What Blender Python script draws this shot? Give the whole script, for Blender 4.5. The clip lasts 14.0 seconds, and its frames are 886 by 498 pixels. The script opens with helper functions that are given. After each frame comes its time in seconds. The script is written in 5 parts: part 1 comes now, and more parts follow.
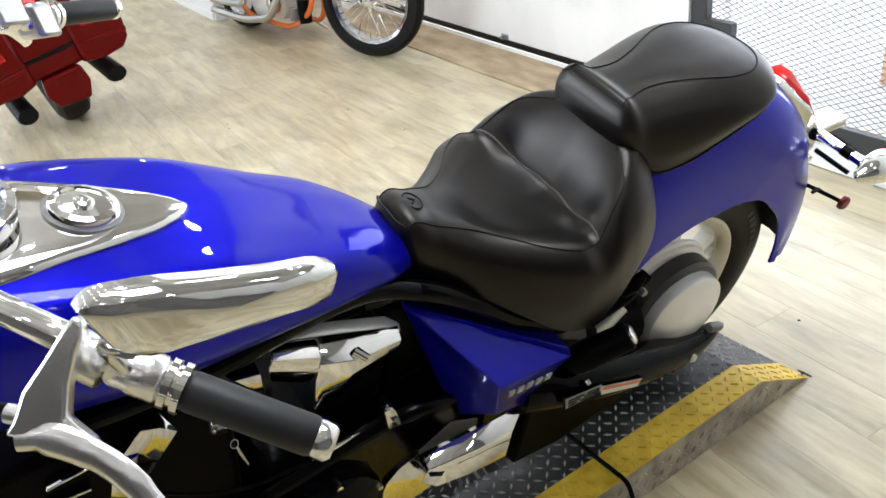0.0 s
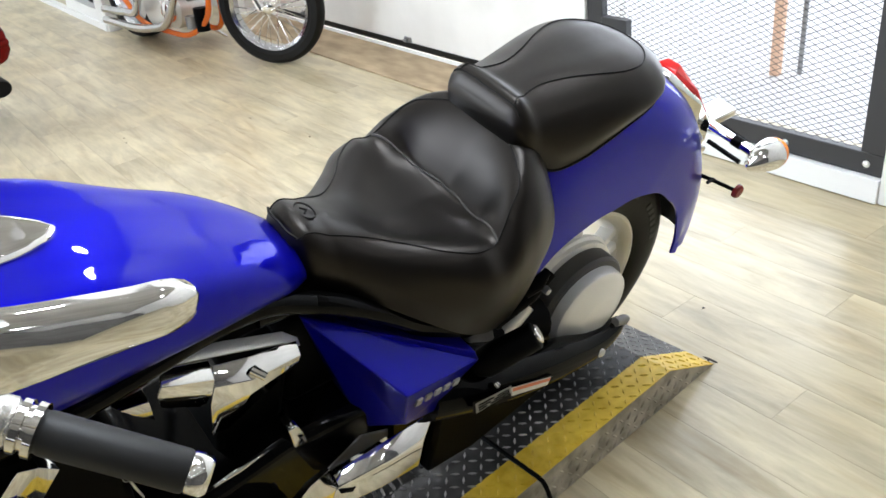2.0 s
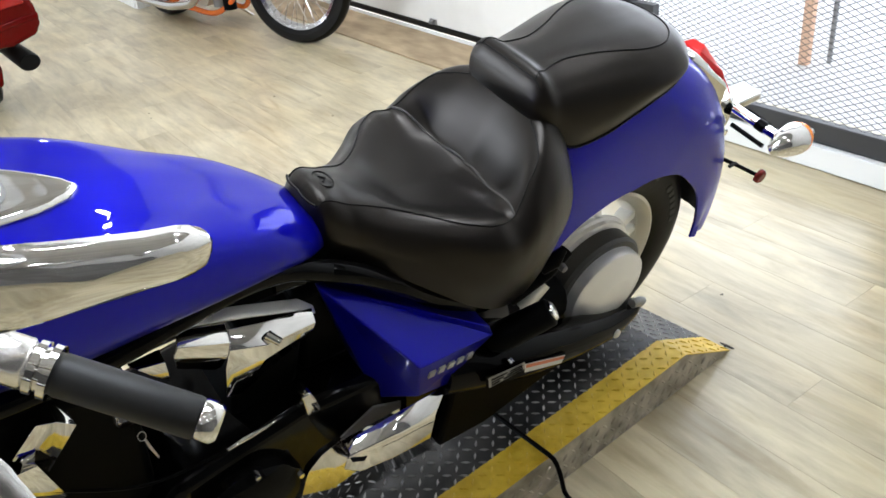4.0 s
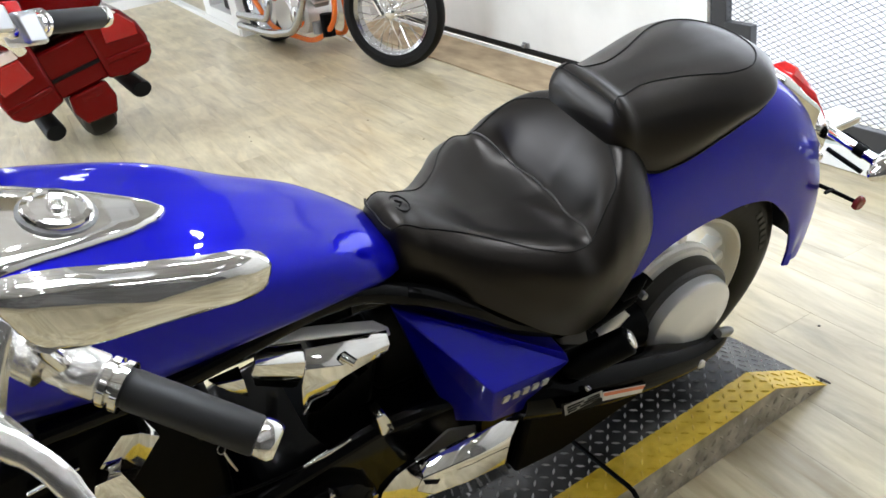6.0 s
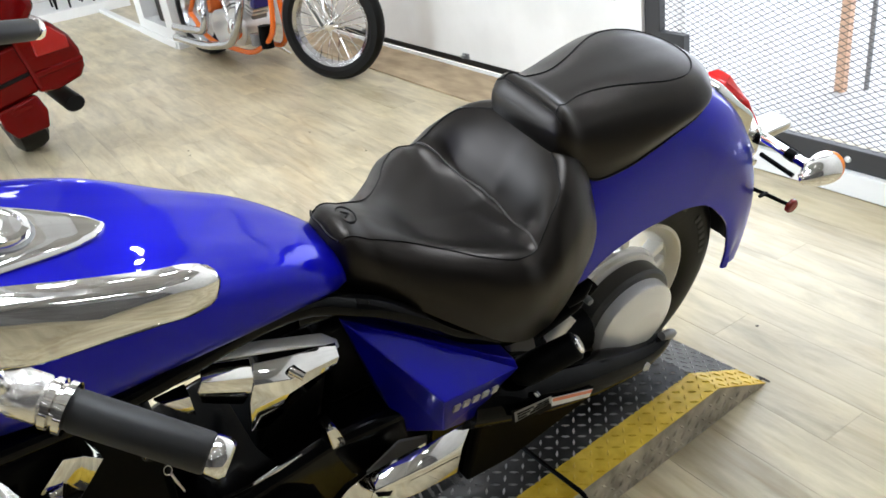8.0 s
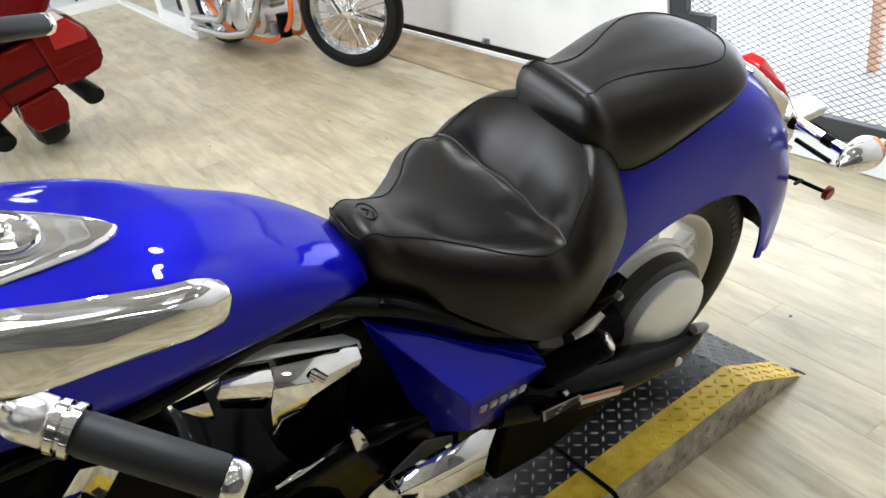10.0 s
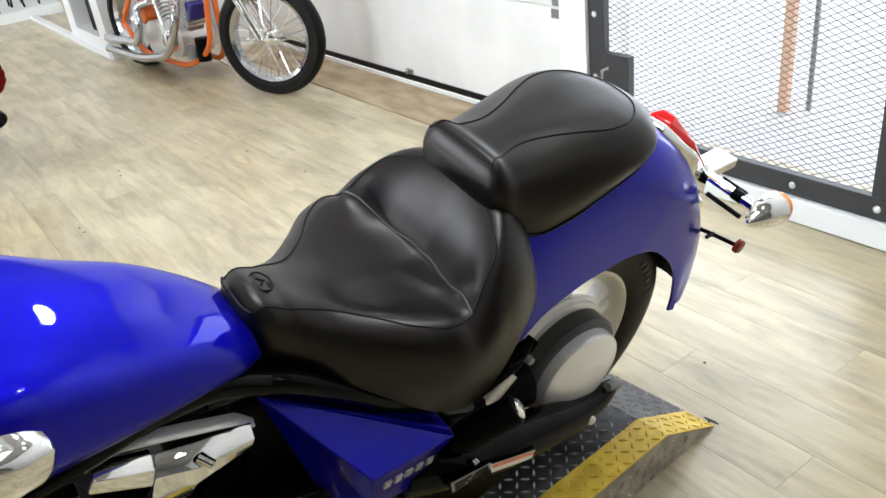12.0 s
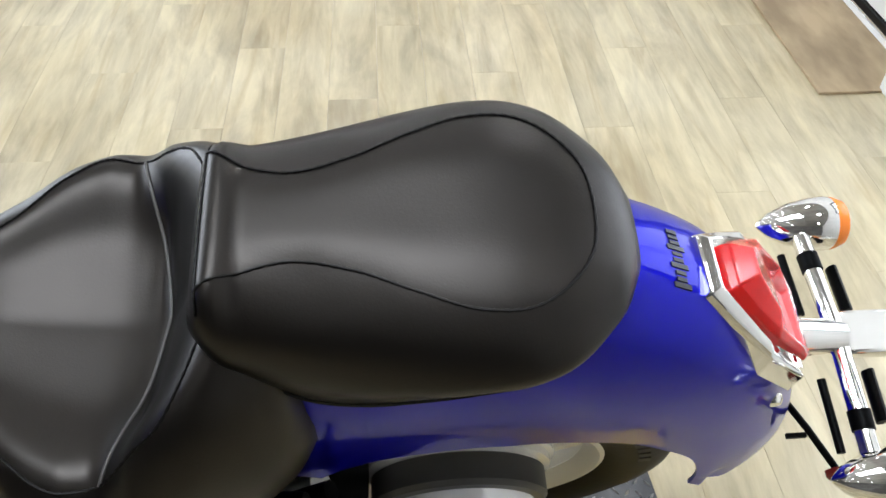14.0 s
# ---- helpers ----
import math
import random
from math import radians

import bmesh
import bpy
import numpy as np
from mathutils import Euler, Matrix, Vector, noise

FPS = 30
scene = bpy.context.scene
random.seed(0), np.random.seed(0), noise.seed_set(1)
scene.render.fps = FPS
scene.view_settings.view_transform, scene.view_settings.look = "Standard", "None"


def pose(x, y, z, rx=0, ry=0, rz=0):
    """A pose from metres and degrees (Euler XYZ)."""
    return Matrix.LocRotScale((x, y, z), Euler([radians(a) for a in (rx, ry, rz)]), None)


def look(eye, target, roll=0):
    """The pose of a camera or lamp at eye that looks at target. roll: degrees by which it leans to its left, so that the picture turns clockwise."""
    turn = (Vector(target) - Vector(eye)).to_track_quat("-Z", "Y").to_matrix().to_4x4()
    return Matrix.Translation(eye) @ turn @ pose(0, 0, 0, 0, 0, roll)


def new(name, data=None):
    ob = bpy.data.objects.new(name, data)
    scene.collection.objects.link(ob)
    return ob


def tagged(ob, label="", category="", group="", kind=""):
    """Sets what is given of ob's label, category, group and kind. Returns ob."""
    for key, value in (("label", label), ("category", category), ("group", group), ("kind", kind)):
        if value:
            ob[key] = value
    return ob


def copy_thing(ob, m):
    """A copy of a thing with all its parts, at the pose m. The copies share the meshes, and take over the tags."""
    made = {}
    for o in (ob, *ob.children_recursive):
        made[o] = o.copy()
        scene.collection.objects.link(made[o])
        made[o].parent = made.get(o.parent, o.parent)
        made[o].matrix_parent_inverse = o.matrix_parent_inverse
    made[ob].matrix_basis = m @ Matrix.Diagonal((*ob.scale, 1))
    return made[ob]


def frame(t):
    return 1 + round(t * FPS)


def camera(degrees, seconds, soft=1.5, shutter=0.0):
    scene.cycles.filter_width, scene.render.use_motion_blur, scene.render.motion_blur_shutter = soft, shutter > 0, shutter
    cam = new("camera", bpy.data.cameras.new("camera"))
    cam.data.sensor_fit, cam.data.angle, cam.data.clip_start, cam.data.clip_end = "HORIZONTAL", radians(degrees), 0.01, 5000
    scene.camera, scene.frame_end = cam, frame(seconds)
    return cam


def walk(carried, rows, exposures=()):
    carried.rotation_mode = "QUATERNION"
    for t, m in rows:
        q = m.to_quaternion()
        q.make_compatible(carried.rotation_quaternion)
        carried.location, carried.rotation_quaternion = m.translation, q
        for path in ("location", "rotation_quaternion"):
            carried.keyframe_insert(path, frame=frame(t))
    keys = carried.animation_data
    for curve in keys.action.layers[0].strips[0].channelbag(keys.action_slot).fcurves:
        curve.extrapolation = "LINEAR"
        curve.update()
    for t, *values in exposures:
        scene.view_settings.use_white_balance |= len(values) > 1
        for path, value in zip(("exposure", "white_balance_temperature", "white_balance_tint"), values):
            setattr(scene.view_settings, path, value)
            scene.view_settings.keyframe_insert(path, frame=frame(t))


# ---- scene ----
cam = camera(56.79, 14.0, soft=1.6)
LEAN = 0.2796   # the motorcycle leans on its stand
DECK = 0.1062   # height of the ramp's top
WALK = [
    (0, look((-1.0793, -1.2774, 1.4302), (-0.2696, 0.2672, 0.4511), -7.63)),
    (0.5, look((-1.0334, -1.2956, 1.4307), (-0.0504, 0.1816, 0.5077), -7.86)),
    (1, look((-1.0340, -1.2863, 1.4094), (-0.0696, 0.1734, 0.4402), -8.00)),
    (1.5, look((-1.0336, -1.2793, 1.4095), (-0.0719, 0.1810, 0.4385), -7.94)),
    (2, look((-1.0341, -1.2709, 1.4143), (-0.0618, 0.1667, 0.4204), -7.50)),
    (4.5, look((-1.0396, -1.2945, 1.3924), (-0.1575, 0.1880, 0.3805), -6.53)),
    (5, look((-1.0331, -1.3013, 1.3937), (-0.2274, 0.2531, 0.4268), -7.55)),
    (5.5, look((-1.0107, -1.3014, 1.3870), (-0.2402, 0.2737, 0.4250), -7.96)),
    (6, look((-1.0135, -1.3057, 1.3973), (-0.2670, 0.2937, 0.4566), -9.46)),
    (6.5, look((-1.0291, -1.3085, 1.4069), (-0.2658, 0.2939, 0.4851), -8.11)),
    (7, look((-1.0242, -1.3071, 1.4052), (-0.1927, 0.2558, 0.4747), -7.17)),
    (9.5, look((-1.0119, -1.2799, 1.3889), (-0.1277, 0.2502, 0.4524), -9.26)),
    (10, look((-0.9962, -1.2592, 1.3911), (-0.1815, 0.2945, 0.4307), -10.20)),
    (10.5, look((-0.9918, -1.2439, 1.3998), (-0.1107, 0.2600, 0.4191), -7.21)),
    (11, look((-1.1052, -1.2532, 1.4415), (-0.2321, 0.3160, 0.5611), -3.75)),
    (11.3, look((-1.1417, -1.2548, 1.4553), (-0.1950, 0.2557, 0.5485), -7.66)),
    (11.5, look((-1.1385, -1.2406, 1.4552), (-0.1109, 0.2136, 0.5447), -7.10)),
    (12, look((-0.9090, -1.2117, 1.4237), (0.0622, 0.2599, 0.4796), -7.34)),
    (12.5, look((-0.7408, -1.1575, 1.4049), (-0.0029, 0.3620, 0.3342), -6.32)),
    (13, look((-0.5288, -0.9043, 1.3939), (0.1030, 0.6341, 0.2830), -9.58)),
    (13.3, look((-0.3936, -0.8283, 1.4150), (0.3091, 0.6147, 0.2218), -8.95)),
    (13.5, look((-0.2863, -0.8150, 1.3953), (0.3240, 0.6431, 0.1700), -9.91)),
    (13.6, look((-0.2215, -0.8176, 1.3973), (0.2992, 0.6639, 0.1587), -8.21)),
    (13.8, look((-0.1181, -0.8028, 1.4204), (0.2045, 0.6597, 0.0948), 0.80)),
    (14, look((-0.0505, -0.7743, 1.4276), (0.0739, 0.6595, 0.0389), 1.28)),
]
walk(cam, WALK, ((0, -0.08, 6050, 10), (2.2, -0.06, 6050, 10), (4.5, -0.14, 6050, 10), (11, -0.14, 6050, 10), (12, -0.16, 6050, 10), (13, -0.30, 6000, 10), (14, -0.27, 6050, 10)))

# ---- world and lights ----
world = bpy.data.worlds.new("sky")
scene.world = world
world.use_nodes = True
wn = world.node_tree.nodes
sky = wn.new("ShaderNodeTexSky")
sky.sky_type, sky.sun_disc = "NISHITA", False
sky.sun_elevation, sky.sun_rotation = radians(40), radians(200)
world.node_tree.links.new(sky.outputs[0], wn["Background"].inputs[0])
wn["Background"].inputs[1].default_value = 0.12


def lamp(name, kind, m, power, size, colour=(1, 1, 1), size_y=None):
    data = bpy.data.lights.new(name, "AREA")
    data.shape, data.size, data.energy, data.color = kind, size, power, colour
    if size_y:
        data.size_y = size_y
    ob = new(name, data)
    ob.matrix_world = m
    return ob


CEILING = 3.3
LAMP_X, LAMP_Y = (-3.3, -2.35, -1.4, -0.45), (-2.6, -1.5, -0.4, 0.7, 1.8, 2.9, 4.0, 5.1, 6.2, 7.3)
LAMP_DROP = 0.45                     # pendant lamps hang this far under the ceiling
for lx in LAMP_X:
    for ly in LAMP_Y:
        data = bpy.data.lights.new("pendant_lamp", "POINT")
        data.energy, data.shadow_soft_size, data.color = (8 if ly > 3.5 and lx > -2 else 3.2 if lx > -1 or ly < 0 else 1.4), 0.055, (1.0, 0.99, 0.985)
        new("pendant_lamp", data).matrix_world = pose(lx, ly, CEILING - LAMP_DROP)
for lx, ly in ((-0.92, 1.3), (-0.12, 1.3), (-0.92, 2.35), (-0.05, 2.35), (-0.12, 1.85)):
    data = bpy.data.lights.new("pendant_lamp", "POINT")
    data.energy, data.shadow_soft_size = 2.0, 0.05
    new("pendant_lamp", data).matrix_world = pose(lx, ly, CEILING - LAMP_DROP)
for ly in LAMP_Y[::2]:
    lamp("ceiling_spot", "DISK", pose(0.95, ly, 3.08), (5 if ly < 0 else 14), 0.15, (1.0, 0.985, 0.975))
# added fill light with no known fixture, puts a sheen on the rider's seat
lamp("seat_sheen_fill", "RECTANGLE", pose(0.0, -0.25, CEILING - 0.02), 95, 1.9, (0.93, 0.97, 1.0), 0.9)
# daylight through the barred door
lamp("door_daylight", "RECTANGLE", pose(1.75, 0.58, 1.15, 0, 90, 0), 9, 1.9, (0.95, 0.98, 1.0), 1.15)

# daylight through the shop window opposite
lamp("window_daylight", "RECTANGLE", pose(-5.22, 4.3, 2.0, 0, -90, 0), 300, 2.25, (0.86, 0.93, 1.0), 7.4)

# ---- materials ----


def mat(name, colour, rough=0.5, metal=0.0, **kw):
    m = bpy.data.materials.new(name)
    m.use_nodes = True
    b = m.node_tree.nodes["Principled BSDF"]
    b.inputs["Base Color"].default_value = (*colour, 1)
    b.inputs["Roughness"].default_value = rough
    b.inputs["Metallic"].default_value = metal
    for k, v in kw.items():
        b.inputs[k.replace("_", " ")].default_value = v
    return m


def nodes_of(m):
    return m.node_tree.nodes, m.node_tree.links, m.node_tree.nodes["Principled BSDF"]


def add_noise(m, scale, low, high, to="Base Color", detail=4.0, stretch=(1, 1, 1), span=(0.35, 0.65)):
    """Noise in object space drives a colour or a value of the material."""
    n, l, b = nodes_of(m)
    co = n.new("ShaderNodeTexCoord")
    mp = n.new("ShaderNodeMapping")
    mp.inputs["Scale"].default_value = stretch
    tx = n.new("ShaderNodeTexNoise")
    tx.inputs["Scale"].default_value, tx.inputs["Detail"].default_value = scale, detail
    rp = n.new("ShaderNodeValToRGB")
    rp.color_ramp.elements[0].position, rp.color_ramp.elements[1].position = span
    as4 = lambda v: (*v, 1) if isinstance(v, tuple) else (v, v, v, 1)
    rp.color_ramp.elements[0].color, rp.color_ramp.elements[1].color = as4(low), as4(high)
    l.new(co.outputs["Object"], mp.inputs[0])
    l.new(mp.outputs[0], tx.inputs["Vector"])
    l.new(tx.outputs[0], rp.inputs[0])
    l.new(rp.outputs[0], b.inputs[to])
    return tx, rp


def add_bump(m, scale, strength, distance=0.001, detail=3.0, kind="NOISE"):
    n, l, b = nodes_of(m)
    co = n.new("ShaderNodeTexCoord")
    tx = n.new("ShaderNodeTexNoise" if kind == "NOISE" else "ShaderNodeTexVoronoi")
    tx.inputs["Scale"].default_value = scale
    if kind == "NOISE":
        tx.inputs["Detail"].default_value = detail
    bp = n.new("ShaderNodeBump")
    bp.inputs["Strength"].default_value, bp.inputs["Distance"].default_value = strength, distance
    l.new(co.outputs["Object"], tx.inputs["Vector"])
    l.new(tx.outputs[0], bp.inputs["Height"])
    l.new(bp.outputs[0], b.inputs["Normal"])
    return m


def wood_floor(name):
    """Pale vinyl planks: streaks along the plank, each plank its own shade."""
    m = mat(name, (0.5, 0.42, 0.3), 0.28)
    n, l, b = nodes_of(m)
    co = n.new("ShaderNodeTexCoord")
    inf = n.new("ShaderNodeObjectInfo")
    geo = n.new("ShaderNodeNewGeometry")
    add = n.new("ShaderNodeVectorMath")
    add.operation = "ADD"
    mul = n.new("ShaderNodeVectorMath")
    mul.operation = "SCALE"
    mul.inputs[3].default_value = 31.0
    com = n.new("ShaderNodeCombineXYZ")
    rnd = n.new("ShaderNodeMath")
    rnd.operation = "ADD"
    l.new(inf.outputs["Random"], rnd.inputs[0])
    l.new(geo.outputs["Random Per Island"], rnd.inputs[1])
    l.new(rnd.outputs[0], com.inputs[0])
    l.new(rnd.outputs[0], com.inputs[1])
    l.new(com.outputs[0], mul.inputs[0])
    l.new(geo.outputs["Position"], add.inputs[0])
    l.new(mul.outputs[0], add.inputs[1])
    cols = []
    for sc, st, lo, hi, span in ((3.2, (2.4, 0.55, 1), (0.39, 0.33, 0.21), (0.69, 0.605, 0.395), (0.34, 0.62)), (9.0, (3.4, 0.4, 1), (0.27, 0.235, 0.17), (0.66, 0.60, 0.46), (0.28, 0.62))):
        mp = n.new("ShaderNodeMapping")
        mp.inputs["Scale"].default_value = st
        tx = n.new("ShaderNodeTexNoise")
        tx.inputs["Scale"].default_value, tx.inputs["Detail"].default_value, tx.inputs["Roughness"].default_value = sc, 6, 0.62
        tx.inputs["Distortion"].default_value = 0.6
        rp = n.new("ShaderNodeValToRGB")
        rp.color_ramp.elements[0].position, rp.color_ramp.elements[1].position = span
        rp.color_ramp.elements[0].color, rp.color_ramp.elements[1].color = (*lo, 1), (*hi, 1)
        l.new(add.outputs[0], mp.inputs[0])
        l.new(mp.outputs[0], tx.inputs["Vector"])
        l.new(tx.outputs[0], rp.inputs[0])
        cols.append(rp)
    mix = n.new("ShaderNodeMixRGB")
    mix.inputs[0].default_value = 0.24
    l.new(cols[0].outputs[0], mix.inputs[1])
    l.new(cols[1].outputs[0], mix.inputs[2])
    # sparse brown heartwood streaks
    mp = n.new("ShaderNodeMapping")
    mp.inputs["Scale"].default_value = (5.5, 0.7, 1)
    tx = n.new("ShaderNodeTexNoise")
    tx.inputs["Scale"].default_value, tx.inputs["Detail"].default_value, tx.inputs["Distortion"].default_value = 2.6, 5, 1.2
    rp = n.new("ShaderNodeValToRGB")
    rp.color_ramp.elements[0].position, rp.color_ramp.elements[1].position = 0.52, 0.74
    rp.color_ramp.elements[0].color, rp.color_ramp.elements[1].color = (1, 1, 1, 1), (0.66, 0.57, 0.43, 1)
    l.new(add.outputs[0], mp.inputs[0])
    l.new(mp.outputs[0], tx.inputs["Vector"])
    l.new(tx.outputs[0], rp.inputs[0])
    streak = n.new("ShaderNodeMixRGB")
    streak.blend_type = "MULTIPLY"
    streak.inputs[0].default_value = 0.55
    l.new(mix.outputs[0], streak.inputs[1])
    l.new(rp.outputs[0], streak.inputs[2])
    wear = n.new("ShaderNodeTexNoise")
    wear.inputs["Scale"].default_value, wear.inputs["Detail"].default_value = 1.7, 3.0
    wr = n.new("ShaderNodeValToRGB")
    wr.color_ramp.elements[0].position, wr.color_ramp.elements[1].position = 0.36, 0.62
    wr.color_ramp.elements[0].color, wr.color_ramp.elements[1].color = (0.77, 0.73, 0.64, 1), (1, 1, 1, 1)
    l.new(geo.outputs["Position"], wear.inputs["Vector"])
    l.new(wear.outputs[0], wr.inputs[0])
    worn = n.new("ShaderNodeMixRGB")
    worn.blend_type = "MULTIPLY"
    worn.inputs[0].default_value = 0.7
    l.new(streak.outputs[0], worn.inputs[1])
    l.new(wr.outputs[0], worn.inputs[2])
    hsv = n.new("ShaderNodeHueSaturation")
    mr = n.new("ShaderNodeMapRange")
    mr.inputs[3].default_value, mr.inputs[4].default_value = 0.95, 1.05
    fr = n.new("ShaderNodeMath")
    fr.operation = "FRACT"
    l.new(rnd.outputs[0], fr.inputs[0])
    l.new(fr.outputs[0], mr.inputs[0])
    l.new(mr.outputs[0], hsv.inputs["Value"])
    l.new(worn.outputs[0], hsv.inputs["Color"])
    l.new(hsv.outputs[0], b.inputs["Base Color"])
    bp = n.new("ShaderNodeBump")
    bp.inputs["Strength"].default_value, bp.inputs["Distance"].default_value = 0.15, 0.0008
    l.new(cols[1].outputs[0], bp.inputs["Height"])
    l.new(bp.outputs[0], b.inputs["Normal"])
    return m


M_FLOOR = wood_floor("vinyl_planks")
M_WALL = mat("painted_wall", (0.78, 0.77, 0.74), 0.6)
add_noise(M_WALL, 3, (0.72, 0.71, 0.68), (0.82, 0.81, 0.78))
M_CEIL = mat("grey_ceiling", (0.4, 0.39, 0.37), 0.8)
add_noise(M_CEIL, 2, (0.33, 0.32, 0.305), (0.46, 0.45, 0.43))
# for an added overhead slab that only tones the reflections
M_DIMSLAB = mat("grey_reflected_slab", (0.3, 0.29, 0.275), 0.7)
add_noise(M_DIMSLAB, 2, (0.25, 0.24, 0.23), (0.35, 0.34, 0.32))
M_GREYWALL = mat("grey_wall", (0.12, 0.115, 0.11), 0.7)
add_noise(M_GREYWALL, 2, (0.09, 0.085, 0.08), (0.15, 0.145, 0.14))
M_DOOR = mat("garage_panel", (0.78, 0.77, 0.73), 0.45)
add_noise(M_DOOR, 2.5, (0.73, 0.72, 0.68), (0.82, 0.81, 0.77))
M_TRIM = mat("white_trim", (0.82, 0.82, 0.8), 0.4)
M_PLY = mat("bare_plywood", (0.36, 0.29, 0.18), 0.6)
add_noise(M_PLY, 7, (0.28, 0.205, 0.12), (0.47, 0.36, 0.22), stretch=(1.6, 0.5, 1))
M_GATE = mat("black_gate_paint", (0.022, 0.022, 0.024), 0.45)
M_BLUE = mat("blue_metallic_paint", (0.005, 0.0035, 0.40), 0.32, 0.6, Coat_Weight=0.75, Coat_Roughness=0.02, Coat_IOR=1.4, Specular_IOR_Level=0.08, Specular_Tint=(0.12, 0.12, 0.75, 1.0))
M_CHROME = mat("chrome", (0.86, 0.85, 0.83), 0.06, 1.0)
M_ALU = mat("cast_aluminium", (0.80, 0.80, 0.79), 0.33, 0.75)
M_POLISH = mat("polished_aluminium", (0.88, 0.87, 0.85), 0.25, 1.0)
M_SILVER = mat("silver_casting", (0.55, 0.55, 0.56), 0.28, 0.9)
M_SATIN = mat("satin_silver_metal", (0.94, 0.94, 0.94), 0.22, 0.35)
M_RIMGREY = mat("dull_chrome", (0.5, 0.5, 0.5), 0.2, 1.0)
M_ALUDARK = mat("grey_casting", (0.25, 0.25, 0.25), 0.4, 0.6)
M_RING = mat("dark_ring_casting", (0.07, 0.07, 0.07), 0.38, 0.4)
M_RIM = mat("silver_wheel_paint", (0.74, 0.72, 0.66), 0.35, 0.3)
M_LEATHER = mat("black_leather", (0.0018, 0.0015, 0.0013), 0.36, 0.0, Specular_IOR_Level=0.40, Specular_Tint=(1.0, 0.91, 0.83, 1.0))
add_noise(M_LEATHER, 6, 0.33, 0.40, "Roughness", span=(0.2, 0.8))


def leather_relief(m):
    """Fine grain over long soft wrinkles."""
    n, l, b = nodes_of(m)
    co = n.new("ShaderNodeTexCoord")
    last = None
    for sc, st, dist, strength in ((9.0, 1.0, 0.004, 0.10), (420.0, 2.0, 0.0005, 0.25)):
        tx = n.new("ShaderNodeTexNoise")
        tx.inputs["Scale"].default_value, tx.inputs["Detail"].default_value, tx.inputs["Distortion"].default_value = sc, st, 0.5
        bp = n.new("ShaderNodeBump")
        bp.inputs["Strength"].default_value, bp.inputs["Distance"].default_value = strength, dist
        l.new(co.outputs["Object"], tx.inputs["Vector"])
        l.new(tx.outputs[0], bp.inputs["Height"])
        if last:
            l.new(last.outputs[0], bp.inputs["Normal"])
        last = bp
    l.new(last.outputs[0], b.inputs["Normal"])


leather_relief(M_LEATHER)
M_WELT = mat("seat_welt", (0.004, 0.0035, 0.003), 0.5, 0.0, Specular_IOR_Level=0.2)
M_STITCH = mat("grey_thread", (0.07, 0.065, 0.06), 0.5)
M_RUBBER = mat("tyre_rubber", (0.005, 0.0045, 0.004), 0.5, 0.0, Specular_IOR_Level=0.18)
add_bump(M_RUBBER, 60, 0.3, 0.001)
M_RUBBERMARK = mat("worn_rubber", (0.03, 0.029, 0.027), 0.6)
M_GRIP = mat("grip_rubber", (0.014, 0.014, 0.014), 0.5, 0.0, Specular_IOR_Level=0.4)
M_BLACK = mat("satin_black", (0.0025, 0.0025, 0.0025), 0.4, 0.0, Specular_IOR_Level=0.045)
M_GLOSS = mat("gloss_black", (0.002, 0.002, 0.002), 0.08, 0.0, Specular_IOR_Level=0.13)
M_RED = mat("red_lens", (0.72, 0.010, 0.010), 0.15, 0.0, Coat_Weight=0.2)
M_AMBER = mat("amber_lens", (0.95, 0.25, 0.02), 0.2)
M_MAROON = mat("maroon_reflector", (0.25, 0.02, 0.015), 0.2)
M_YELLOW = mat("yellow_paint", (0.74, 0.50, 0.03), 0.42)
add_noise(M_YELLOW, 24, (0.70, 0.46, 0.02), (0.88, 0.63, 0.06))
M_STEEL = mat("tread_plate", (0.16, 0.16, 0.16), 0.42, 0.4)
add_noise(M_STEEL, 14, (0.022, 0.022, 0.022), (0.07, 0.069, 0.067))
# lugs paler than the deck: worn tops, with their highlights put into the colour
M_LUG = mat("worn_glinting_lug", (0.42, 0.41, 0.40), 0.36, 0.7)
M_STEELSIDE = mat("worn_tread_plate", (0.34, 0.32, 0.29), 0.4, 0.5)
add_noise(M_STEELSIDE, 18, (0.30, 0.27, 0.22), (0.58, 0.54, 0.46))
M_WHITE = mat("white_decal", (0.8, 0.8, 0.78), 0.4)
M_ORANGEDECAL = mat("orange_decal", (0.8, 0.25, 0.1), 0.4)
M_GREYDECAL = mat("silver_decal", (0.45, 0.45, 0.43), 0.35, 0.4)
M_TAN = mat("tan_timber", (0.66, 0.42, 0.28), 0.6)
M_OUT = mat("pale_concrete", (0.62, 0.61, 0.58), 0.8)


def glow(name, colour, strength):
    m = bpy.data.materials.new(name)
    m.use_nodes = True
    b = m.node_tree.nodes["Principled BSDF"]
    b.inputs["Base Color"].default_value = (*colour, 1)
    b.inputs["Emission Color"].default_value = (*colour, 1)
    b.inputs["Emission Strength"].default_value = strength
    return m


M_DAY = glow("overcast_distance", (0.95, 0.97, 1.0), 3.4)

# ---- mesh helpers ----


def thing(name, label="", category="", group="", kind="", m=None):
    ob = tagged(new(name), label, category, group, kind)
    if m is not None:
        ob.matrix_world = m
    return ob


